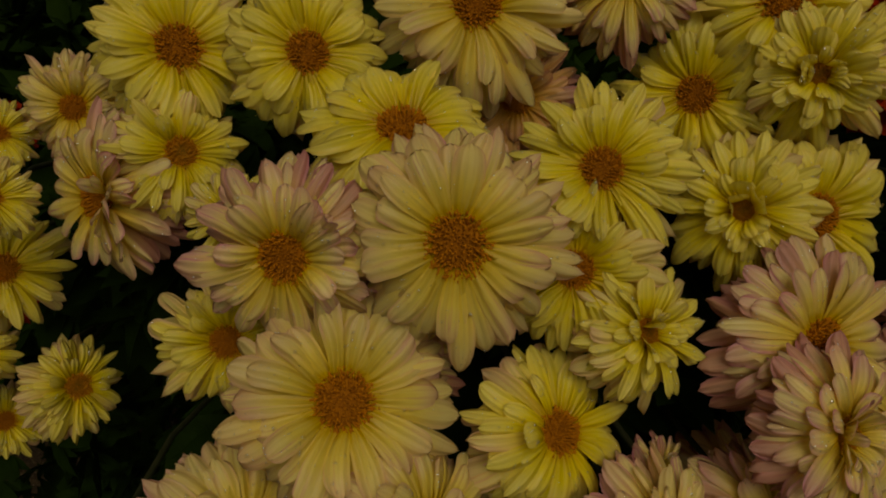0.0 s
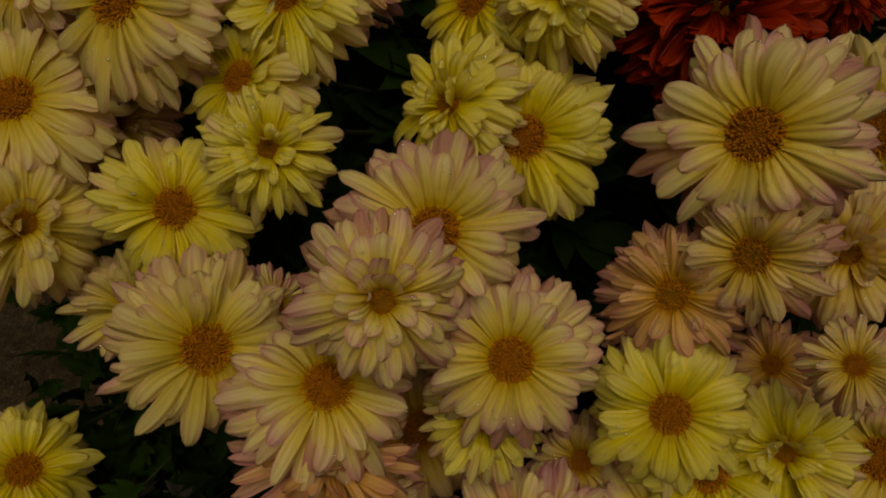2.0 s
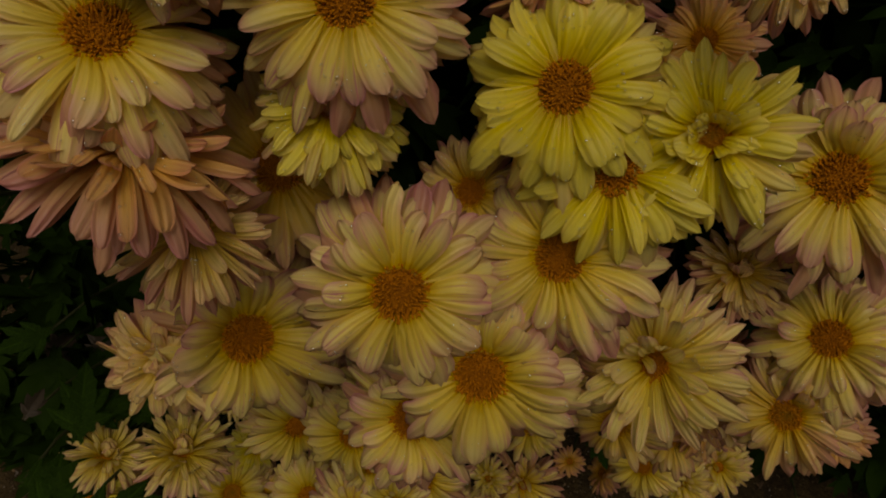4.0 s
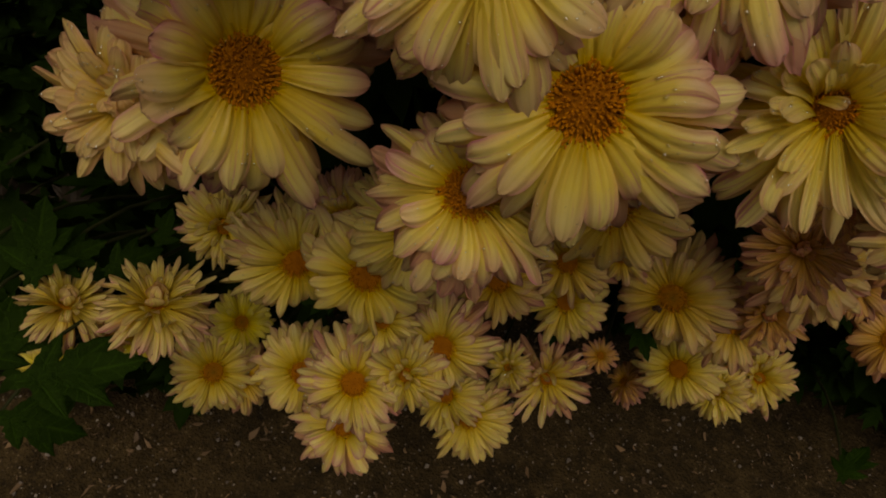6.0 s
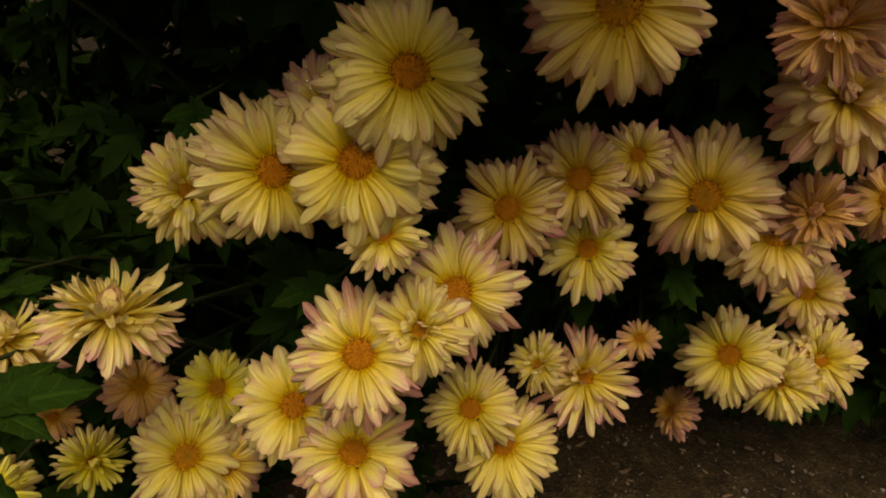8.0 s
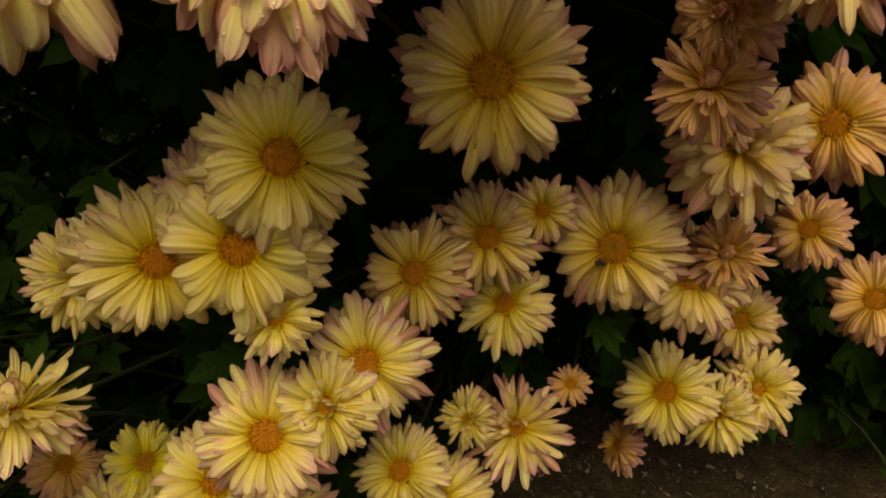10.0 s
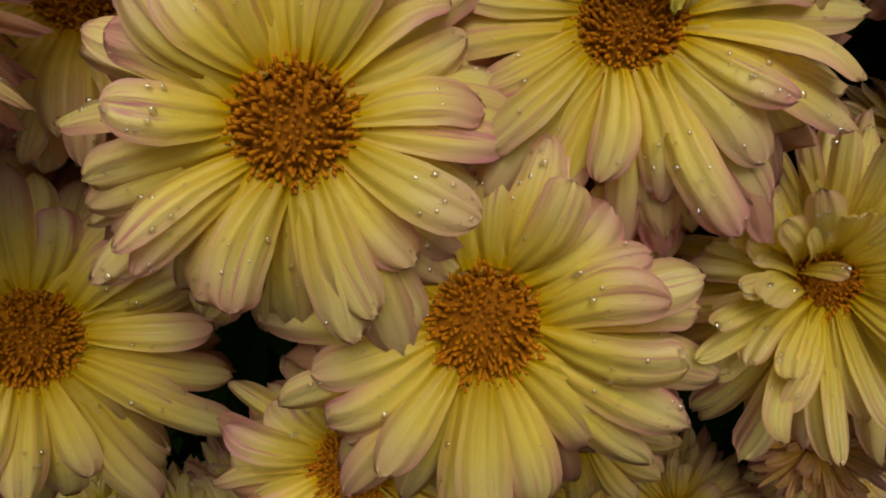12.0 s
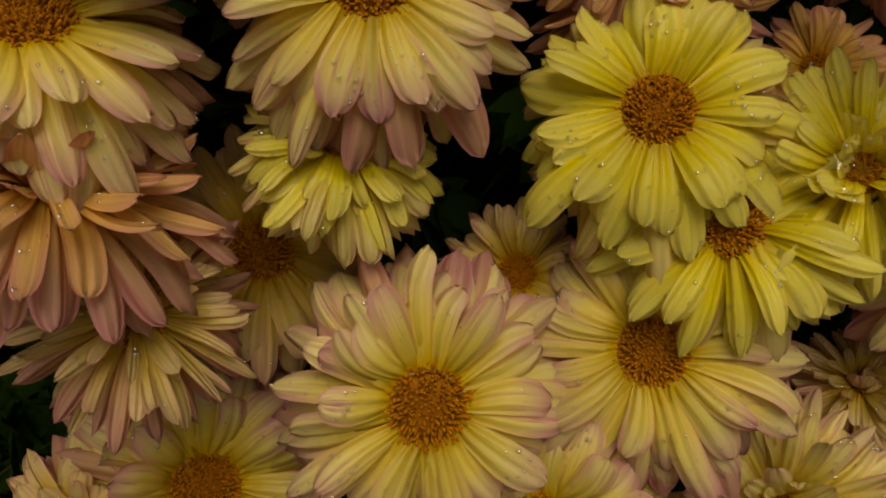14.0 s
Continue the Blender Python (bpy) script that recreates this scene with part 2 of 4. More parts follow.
def ground_material():
    n = Nodes("dark_gritty_soil")
    tc = n.add("TexCoord").outputs["Object"]
    wide = n.noise(tc, 7.0, 5.0, 0.65)
    clod = n.noise(tc, 45.0, 5.0, 0.7)
    grit = n.noise(tc, 260.0, 5.0, 0.7)
    peb = n.add("TexVoronoi", {"Vector": tc, "Scale": 330.0})
    col = n.ramp(n.math("MULTIPLY_ADD", clod, 0.6, n.math("MULTIPLY", wide, 0.4)), [(0.36, (0.014, 0.009, 0.003)), (0.50, (0.044, 0.028, 0.009)), (0.66, (0.088, 0.058, 0.021))])
    pc = n.add("SeparateColor", {0: peb.outputs["Color"]}).outputs[0]
    stone = n.math("MULTIPLY", n.add("MapRange", {0: pc, 1: 0.80, 2: 0.97, 3: 0.0, 4: 0.6}).outputs[0],
                   n.add("MapRange", {0: peb.outputs["Distance"], 1: 0.25, 2: 0.5, 3: 1.0, 4: 0.0}).outputs[0])
    col = n.mix(stone, col, (0.22, 0.16, 0.09))
    col = n.mix(n.add("MapRange", {0: grit, 1: 0.48, 2: 0.66, 3: 0.0, 4: 0.8}).outputs[0], col, (0.012, 0.008, 0.004))
    b0 = n.add("Bump", {"Height": clod, "Strength": 0.9, "Distance": 0.010})
    b1 = n.add("Bump", {"Height": n.math("SUBTRACT", grit, n.math("MULTIPLY", peb.outputs["Distance"], 0.8)), "Strength": 0.8, "Distance": 0.0022, "Normal": b0.outputs[0]})
    return n.finish(n.add("BsdfPrincipled", {"Base Color": col, "Roughness": n.math("MULTIPLY_ADD", wide, 0.25, 0.7), "Specular IOR Level": 0.15, "Normal": b1.outputs[0]}).outputs[0])


SOIL = ground_material()


def chip_material(name, a, b):
    n = Nodes(name)
    isl = n.add("NewGeometry").outputs["Random Per Island"]
    tc = n.add("TexCoord").outputs["Object"]
    col = n.mix(isl, a, b)
    col = n.mix(n.math("MULTIPLY", n.noise(tc, 250.0, 4.0), 0.6), col, (0.05, 0.03, 0.015))
    return n.finish(n.add("BsdfPrincipled", {"Base Color": col, "Roughness": 0.7}).outputs[0])


def dew_material():
    n = Nodes("dew")
    clear = n.add("BsdfTransparent", {"Color": (0.97, 0.97, 0.95, 1)})
    shine = n.add("BsdfGlossy", {"Color": (1, 1, 1, 1), "Roughness": 0.09})
    edge = n.math("MINIMUM", n.math("MULTIPLY_ADD", n.add("Fresnel", {"IOR": 1.33}).outputs[0], 3.5, 0.10), 0.75)
    return n.finish(n.add("MixShader", {0: edge, 1: clear.outputs[0], 2: shine.outputs[0]}).outputs[0])


DEW = dew_material()
CHIP = chip_material("wood_chip", (0.08, 0.045, 0.018), (0.30, 0.18, 0.08))
STONE = chip_material("small_stone", (0.12, 0.10, 0.08), (0.36, 0.31, 0.25))


# ---- mesh makers ----
def part(name, mesh, parent, m=None, label=""):
    ob = new(name, mesh)
    ob.parent = parent
    if m is not None:
        ob.matrix_basis = m
    if label:
        ob["label"] = label
    return ob


def grid_mesh(name, rows, cols, point, mat, uvs=True):
    """A smooth sheet of rows x cols quads; point(a, b) with a across and b along, both 0 to 1."""
    verts = [point(j / cols, i / rows) for i in range(rows + 1) for j in range(cols + 1)]
    w = cols + 1
    faces = [(i * w + j, i * w + j + 1, (i + 1) * w + j + 1, (i + 1) * w + j) for i in range(rows) for j in range(cols)]
    me = bpy.data.meshes.new(name)
    me.from_pydata(verts, [], faces)
    layer = me.uv_layers.new(name="petal")
    for loop in me.loops:
        i, j = divmod(loop.vertex_index, w)
        layer.data[loop.index].uv = (j / cols, 1 - (1 - i / rows) ** 1.55)
    me.polygons.foreach_set("use_smooth", [True] * len(me.polygons))
    me.materials.append(mat)
    return me


def petal_mesh(name, mat, width, bend, flick, roll, rng, rows=11, cols=6, ends=(0.58, 0.82)):
    """A ray floret of length 1 along +x: narrow claw, broad blade, blunt tip. bend arches it down along its length (radians),
    flick turns the very tip up again, roll curves it across (minus: a trough)."""
    twist, sway = rng.uniform(-0.32, 0.32), rng.uniform(-0.10, 0.10)
    notch, blunt, taper = rng.uniform(0.0, 0.07) * (rng.random() < 0.5), rng.uniform(*ends), rng.uniform(2.0, 2.6)
    wave, ph = rng.uniform(0.002, 0.010), rng.uniform(0, 6.3)
    steps = 60
    spine = [(0.0, 0.0, 0.0)]
    for i in range(steps):
        b = (i + 0.5) / steps
        ang = -bend * b ** 2.0 + flick * max(0.0, b - 0.72) * 3.5
        spine.append((spine[-1][0] + math.cos(ang) / steps, spine[-1][1] + math.sin(ang) / steps, ang))

    def point(a, b):
        u = 2 * a - 1
        b = 1 - (1 - b) ** 1.55
        grow = 0.48 + 0.52 * min(1.0, b / 0.52) ** 0.8
        end = 1.0 if b < blunt else max(0.0, 1 - ((b - blunt) / (1 - blunt)) ** taper) ** 0.52
        half = 0.5 * width * grow * (0.10 + 0.90 * end)
        s = max(0.0, b - notch * (1 - abs(u)) * b ** 8 - 0.03 * u * u * b ** 6)
        k = min(steps - 1, int(s * steps))
        f = s * steps - k
        x, z = (spine[k][0] * (1 - f) + spine[k + 1][0] * f, spine[k][1] * (1 - f) + spine[k + 1][1] * f)
        ang = spine[k + 1][2]
        wrap = roll * (0.75 + 0.25 * b) + 0.02
        y = half * math.sin(u * wrap) / wrap
        h = -half * (1 - math.cos(u * wrap)) / wrap + 0.045 * width * math.cos(u * 7.9) * min(1.0, 2 * b) + twist * y * b + wave * math.sin(8 * b + ph + 2.5 * u)
        return (x - h * math.sin(ang), y + sway * math.sin(b * 2.6), z + h * math.cos(ang))

    return grid_mesh(name, rows, cols, point, mat)


def incurved_mesh(name, mat, width, turn, rng):
    """A short inner floret that rises and rolls over towards the heart."""
    bow = rng.uniform(-0.2, 0.2)

    def point(a, b):
        u = 2 * a - 1
        ang = turn * b
        half = 0.5 * width * (0.5 + 0.5 * math.sin(min(1, b / 0.7) * 1.57)) * (1.0 if b < 0.7 else math.sqrt(max(0.02, 1 - ((b - 0.7) / 0.31) ** 2)))
        r = 1.0 / turn
        x, z = r * math.sin(ang), r * (1 - math.cos(ang))
        hollow = 0.22 * width * u * u
        return (x - hollow * math.sin(ang), u * half + bow * b * b * 0.3, z + hollow * math.cos(ang))

    return grid_mesh(name, 8, 4, point, mat)


def disc_mesh(mat, seed, rings=430, spread=0.25, height=0.085):
    """The button of tubular florets in the heart of the bloom."""
    rng = random.Random(seed)
    verts, faces = [], []
    seg = 14
    for k in range(5):
        a = k / 4 * 1.45
        for j in range(seg):
            t = 2 * math.pi * j / seg
            verts.append((spread * math.sin(a) * math.cos(t), spread * math.sin(a) * math.sin(t), height * math.cos(a) - 0.035))
    for k in range(4):
        for j in range(seg):
            faces.append((k * seg + j, (k + 1) * seg + j, (k + 1) * seg + (j + 1) % seg, k * seg + (j + 1) % seg))
    button, verts, faces = (verts, faces), [], []
    for i in range(rings):
        q = math.sqrt((i + 0.5) / rings)
        t = i * 2.39996 + rng.uniform(-0.15, 0.15)
        a = q * 1.35
        axis = Vector((math.sin(a * 0.7) * math.cos(t), math.sin(a * 0.7) * math.sin(t), math.cos(a * 0.7)))
        axis = (axis + Vector((rng.uniform(-0.5, 0.5), rng.uniform(-0.5, 0.5), rng.uniform(-0.1, 0.1))) * (1.1 - 0.7 * q)).normalized()
        base = Vector((spread * math.sin(a) * math.cos(t), spread * math.sin(a) * math.sin(t), height * math.cos(a) - 0.02))
        side = axis.orthogonal().normalized()
        other = axis.cross(side)
        long, fat = rng.uniform(0.038, 0.064) * (0.8 + 0.4 * q) - 0.022 * (q < 0.24), rng.uniform(0.0095, 0.0125)
        first = len(verts)
        for h, f in ((0.0, 0.8), (0.75, 1.0), (1.0, 0.5)):
            for j in range(4):
                w = 0.5 * math.pi * j
                verts.append(base + axis * long * h + fat * f * (side * math.cos(w) + other * math.sin(w)))
        for k in range(2):
            for j in range(4):
                faces.append((first + k * 4 + j, first + k * 4 + (j + 1) % 4, first + (k + 1) * 4 + (j + 1) % 4, first + (k + 1) * 4 + j))
        faces.append(tuple(first + 8 + j for j in range(4)))
    made = []
    for kind, vs, fs in (("disc", *button), ("disc_crown", verts, faces)):
        me = bpy.data.meshes.new(kind)
        me.from_pydata([tuple(v) for v in vs], [], fs)
        me.polygons.foreach_set("use_smooth", [True] * len(fs))
        me.materials.append(mat)
        made.append(me)
    return made


def tube(name, points, r0, r1, mat, sides=7):
    """A tapered round stem along points."""
    pts = [Vector(p) for p in points]
    verts, faces = [], []
    for i, p in enumerate(pts):
        way = (pts[min(i + 1, len(pts) - 1)] - pts[max(i - 1, 0)]).normalized()
        side = way.cross(Vector((1, 0.2, 0.1))).normalized()
        other = way.cross(side)
        r = r0 + (r1 - r0) * i / (len(pts) - 1)
        for j in range(sides):
            a = 2 * math.pi * j / sides
            verts.append(p + r * (math.cos(a) * side + math.sin(a) * other))
    for i in range(len(pts) - 1):
        for j in range(sides):
            faces.append((i * sides + j, i * sides + (j + 1) % sides, (i + 1) * sides + (j + 1) % sides, (i + 1) * sides + j))
    faces.append(tuple(range(sides))[::-1])
    faces.append(tuple(len(verts) - sides + j for j in range(sides)))
    me = bpy.data.meshes.new(name)
    me.from_pydata([tuple(v) for v in verts], [], faces)
    me.polygons.foreach_set("use_smooth", [True] * len(me.polygons))
    me.materials.append(mat)
    return me


def calyx_mesh():
    """Green cup of overlapping bracts under the bloom."""
    verts, faces = [], []
    prof = [(0.05, -0.20), (0.13, -0.17), (0.22, -0.10), (0.27, -0.03), (0.24, -0.005)]
    seg = 18
    for k, (r, z) in enumerate(prof):
        for j in range(seg):
            a = 2 * math.pi * j / seg
            f = 1 + 0.10 * (j % 2) * (k > 1)
            verts.append((r * f * math.cos(a), r * f * math.sin(a), z))
    for k in range(len(prof) - 1):
        for j in range(seg):
            faces.append((k * seg + j, k * seg + (j + 1) % seg, (k + 1) * seg + (j + 1) % seg, (k + 1) * seg + j))
    me = bpy.data.meshes.new("calyx")
    me.from_pydata(verts, [], faces)
    me.polygons.foreach_set("use_smooth", [True] * len(me.polygons))
    me.materials.append(STEM)
    return me


def petal_set(tag, mat, under):
    """The shared floret meshes of one colour: outer, middle, inner, incurved, ragged."""
    rng = random.Random(tag)
    make = lambda n, w, d, c, k, m=mat: [petal_mesh("petal_" + tag, m, rng.uniform(*w), rng.uniform(*d), rng.uniform(*c), rng.uniform(*k), rng) for _ in range(n)]
    return {
        "outer": [petal_mesh("petal_" + tag, under, rng.uniform(0.30, 0.38), rng.uniform(0.6, 1.2), rng.uniform(0.0, 0.3), rng.uniform(0.6, 1.4), rng, 8, 4) for _ in range(8)],
        "middle": make(10, (0.28, 0.36), (0.6, 1.3), (-0.1, 0.3), (0.6, 1.15)),
        "broad": [petal_mesh("petal_" + tag, mat, rng.uniform(0.29, 0.37), rng.uniform(0.6, 1.3), rng.uniform(-0.1, 0.3), rng.uniform(0.55, 1.1), rng, ends=(0.62, 0.84)) for _ in range(10)],
        "inner": make(10, (0.28, 0.36), (0.5, 1.3), (-0.1, 0.4), (0.5, 1.15)),
        "ragged": make(10, (0.20, 0.33), (-0.5, 1.5), (-0.3, 0.9), (-1.1, 1.2)),
        "incurved": [incurved_mesh("petal_" + tag, mat, rng.uniform(0.26, 0.40), rng.uniform(0.9, 2.0), rng) for _ in range(5)],
    }


SETS = {"n": petal_set("cream", CREAM, PINK), "y": petal_set("yellow", YELLOW, CREAM), "p": petal_set("pink", PINK, ROSE),
        "a": petal_set("amber", AMBER, ROSE), "z": petal_set("bronze", BRONZE, ROSE), "r": petal_set("red", RED, RED)}
DISCS = [disc_mesh(DISC, 5), disc_mesh(DISC, 9, 430, 0.235), disc_mesh(DISC_GREEN, 14)]
SMALL_DISCS = [disc_mesh(DISC, 6, 140), disc_mesh(DISC, 10, 140, 0.235), disc_mesh(DISC_GREEN, 15, 140)]
CALYX = calyx_mesh()
BLOOMS = []
DEWY = []
THINGS = []
WORDS = {"n": "cream-yellow chrysanthemum bloom with pink-tinged petal tips",
         "y": "bright yellow chrysanthemum bloom with a golden heart",
         "p": "pale yellow chrysanthemum bloom flushed pink at petal tips",
         "a": "warm cream chrysanthemum bloom with bronze-pink petal tips",
         "z": "bronze-pink fading chrysanthemum bloom among the yellow ones",
         "r": "dark red double chrysanthemum bloom behind the yellow ones"}


def joined_petals(name, pieces):
    """The florets of a bloom's lowest whorls, mostly covered by those above, as one mesh."""
    verts, faces, uvs, first = [], [], [], 0
    for mesh, m in pieces:
        co = np.empty(len(mesh.vertices) * 3)
        mesh.vertices.foreach_get("co", co)
        a = np.array(m)
        verts.append(co.reshape(-1, 3) @ a[:3, :3].T + a[:3, 3])
        faces += [tuple(first + i for i in p.vertices) for p in mesh.polygons]
        uv = np.empty(len(mesh.loops) * 2, dtype=np.float32)
        mesh.uv_layers[0].data.foreach_get("uv", uv)
        uvs.append(uv)
        first += len(mesh.vertices)
    me = bpy.data.meshes.new(name)
    me.from_pydata(np.concatenate(verts).tolist(), [], faces)
    layer = me.uv_layers.new(name="petal")
    layer.data.foreach_set("uv", np.concatenate(uvs))
    me.polygons.foreach_set("use_smooth", [True] * len(faces))
    me.materials.append(pieces[0][0].materials[0])
    return me


def bloom(x, y, z, nx, ny, nz, r, style="n", fold=None):
    """A bloom on its stem: x y z is its heart, nx ny nz the way it faces, r its radius. style: a colour letter (n y p a z r), then
    c for a heart half closed by incurved petals, m for a ragged one, s for many slender petals, d for a double one packed with short petals. fold: the side (degrees, 0 right, 90 up) whose petals rise over the heart."""
    k = len(BLOOMS)
    rng = random.Random(1000 + k)
    colour, closed, ragged, double = style[0], "c" in style, "m" in style, "d" in style
    face = Vector((nx, ny, nz)).normalized()
    side = Vector((0, 0, 1)).cross(face).normalized()
    turn = Matrix((side, face.cross(side), face)).transposed().to_4x4()
    heart = Vector((x, y, z))
    thing = tagged(new("chrysanthemum"), WORDS[colour] + (", heart half closed" if closed else ", ragged petals" if ragged else ", densely double" if double else ""),
                   "flower", "chrysanthemum blooms")
    thing.matrix_world = Matrix.Translation(heart) @ turn
    pets = SETS[colour]
    small = r < 0.021
    slim = (0.78 if r > 0.0355 else 0.76 if r > 0.031 else 0.72) * (0.76 if "s" in style else 1.0) * (0.85 if ragged else 1.0)
    if colour == "r":
        layers = [("outer", 30, 0.98, -34, 0.30)] + [("ragged", round((27 if r > 0.02 else 11) * math.cos(radians(e)) ** 0.9 + 3), 0.98, e, 0.42) for e in (-24, -12, -1, 10, 21, 32, 43, 54, 65, 77)]
    elif ragged:
        layers = [("outer", 22, 1.02, -18, 0.2), ("outer", 20, 1.0, -4, 0.2), ("ragged", 19, 0.96, 8, 0.18), ("ragged", 17, 0.84, 26, 0.16), ("ragged", 11, 0.68, 44, 0.14)] + ([("incurved", 8, 0.42, 45, 0.06)] if fold is None else [])
    elif small:
        layers = [("outer", 20, 1.05, -12, 0.19), ("middle", 19, 0.98, 2, 0.21), ("inner", 16, 0.82, 17, 0.21)]
    elif r < 0.031:
        layers = [("outer", 24, 1.05, -26, 0.20), ("outer", 24, 1.05, -14, 0.20), ("middle", 23, 0.98, -3, 0.21), ("inner", 21, 0.84, 10, 0.22), ("inner", 6, 0.66, 26, 0.22)]
    elif r < 0.0355:
        layers = [("outer", 26, 1.03, -37, 0.20), ("outer", 28, 1.07, -25, 0.20), ("middle", 23, 1.02, -13, 0.21), ("middle", 22, 0.91, -2, 0.22), ("inner", 17, 0.76, 11, 0.23)]
    else:
        layers = [("outer", 26, 1.03, -37, 0.20), ("outer", 30, 1.06, -26, 0.20), ("broad", 27, 1.0, -16, 0.21), ("broad", 25, 0.92, -6, 0.22), ("broad", 19, 0.76, 8, 0.23)]
    if double:
        layers = [("outer", 22, 1.02, -28, 0.2), ("outer", 22, 1.0, -14, 0.2), ("middle", 21, 0.98, -2, 0.18), ("inner", 20, 0.90, 12, 0.16), ("inner", 18, 0.79, 26, 0.14), ("inner", 15, 0.66, 40, 0.12), ("inner", 11, 0.52, 54, 0.10), ("incurved", 7, 0.36, 64, 0.06)]
    if closed:
        layers += [("inner", 8, 0.58, 44, 0.15), ("ragged", 9, 0.42, 58, 0.13)]
    if colour == "r":
        button, florets = DISCS[0]
        heart_disc = part("disc", button, thing, Matrix.Translation((0, 0, 0.10 * r)) @ Matrix.Scale(r * 0.5, 4), "small golden heart between red petals")
        tagged(part("disc_crown", florets, heart_disc, label="tiny golden tubular florets"), kind="stuff")
    if "s" in style and not small:
        layers = [(kind, round(count * 1.08), reach, rise, start) for kind, count, reach, rise, start in layers]
    skirt = []
    tufts = [(rng.uniform(0, 6.28), rng.uniform(0.25, 0.6), rng.uniform(8, 26)) for _ in range(rng.choice((1, 2, 3)))]
    for kind, count, reach, rise, start in layers:
        off = rng.uniform(0, 6.28)
        loose = 14 if ragged or kind == "ragged" else 10
        for i in range(count):
            a = off + 2 * math.pi * (i + rng.uniform(-0.16, 0.16)) / count
            up = rise + 10 * math.sin(a) + rng.gauss(0, loose)
            long = (1.13 * reach - start) * (1.03 - 0.20 * rng.random() ** 1.3) * (1 - 0.05 * math.sin(a))
            over = max(0.0, math.cos(a - radians(fold))) ** 2 if fold is not None and rise > -10 else 0.0
            up += over * (22 + 20 * rng.random())
            if rise > -15 and colour != "r":
                for mid, wide, lift in tufts:
                    if math.cos(a - mid) > math.cos(wide):
                        up, long = up + lift * rng.random(), long * rng.uniform(0.84, 1.0)
            if kind == "inner" and rng.random() < 0.14:
                continue
            if kind == "inner":
                long *= rng.uniform(0.84, 1.04)
            mesh = rng.choice(pets[kind])
            if over > 0.35 and kind != "incurved":
                mesh, long = rng.choice(pets["ragged"] if rng.random() < 0.6 else pets["inner"]), long * (1.0 - 0.22 * over)
            if kind != "incurved" and rng.random() < 0.06:
                long, up = long * 0.86, up + 14
            seat = (start * r * math.cos(radians(rise)), 0, start * r * math.sin(radians(rise))) if colour == "r" else (start * r, 0, -0.01 * r + 0.02 * r * (rise > 0))
            m = (Matrix.Rotation(a, 4, "Z") @ Matrix.Translation(seat) @ Matrix.Rotation(radians(-up), 4, "Y")
                 @ Matrix.Rotation(rng.gauss(0, 0.26), 4, "X") @ Matrix.Diagonal((long * r, r * rng.uniform(0.86, 1.12) * (0.62 if colour == "r" else 0.75 if kind == "incurved" else slim), long * r, 1)))
            if kind == "outer":
                skirt.append((mesh, m))
                continue
            part("petal", mesh, thing, m)
            if kind != "incurved" and colour != "r":
                DEWY.append((thing.matrix_world @ m, mesh, face))
    tagged(part("under_petals", joined_petals("under_petals", skirt), thing, label="drooping lower petals, pinker than the upper ones"), kind="stuff")
    if colour != "r":
        kinds = DISCS if z > 0.55 else SMALL_DISCS
        button, florets = kinds[2] if closed or rng.random() < 0.2 else rng.choice(kinds[:2])
        heart_disc = part("disc", button, thing, Matrix.Translation((0, 0, -0.05 * r)) @ Matrix.Scale(r * rng.uniform(0.96, 1.10) * (0.4 if double else 0.68 if closed else 1.0), 4), "golden brown button in the heart")
        tagged(part("disc_crown", florets, heart_disc, label="tiny golden tubular florets"), kind="stuff")
    part("calyx", CALYX, thing, Matrix.Scale(r, 4))
    # the stem leaves the cup backwards and bends down into the bush
    root = Vector((x * 0.8 + rng.uniform(-0.04, 0.04), y + 0.20 + 0.18 * z + rng.uniform(0, 0.08), -0.01))
    p1 = heart - face * r * 0.19
    p2 = heart - face * (0.06 + 0.02 * rng.random()) + Vector((0, 0.10, 0.0))
    p3 = Vector((root.x * 0.6 + x * 0.4, root.y + 0.06, 0.62 * z))
    pts = []
    for i in range(11):
        t = i / 10
        pts.append((1 - t) ** 3 * p1 + 3 * t * (1 - t) ** 2 * p2 + 3 * t * t * (1 - t) * p3 + t ** 3 * root)
    part("stem", tube("stem", [thing.matrix_world.inverted() @ p for p in pts], 0.0013, 0.0024, STEM), thing)
    BLOOMS.append((heart, face, r))
    THINGS.append(thing)
    return thing


# ---- ground ----
def ground_height(x, y):
    return 0.006 * noise.noise((x * 6, y * 6, 0))


def build_ground():
    xs = np.concatenate([[-400, -60, -12, -4], np.linspace(-1.2, 1.6, 90), [4, 12, 60, 400]])
    ys = np.concatenate([[-400, -60, -12, -3], np.linspace(-0.6, 1.4, 70), [4, 12, 60, 400]])
    verts = [(x, y, ground_height(x, y)) for y in ys for x in xs]
    w = len(xs)
    faces = [(i * w + j, i * w + j + 1, (i + 1) * w + j + 1, (i + 1) * w + j) for i in range(len(ys) - 1) for j in range(w - 1)]
    me = bpy.data.meshes.new("ground")
    me.from_pydata(verts, [], faces)
    me.polygons.foreach_set("use_smooth", [True] * len(faces))
    me.materials.append(SOIL)
    return tagged(new("ground", me), "dark brown damp gritty soil below the flowers", "ground", kind="structure")


build_ground()

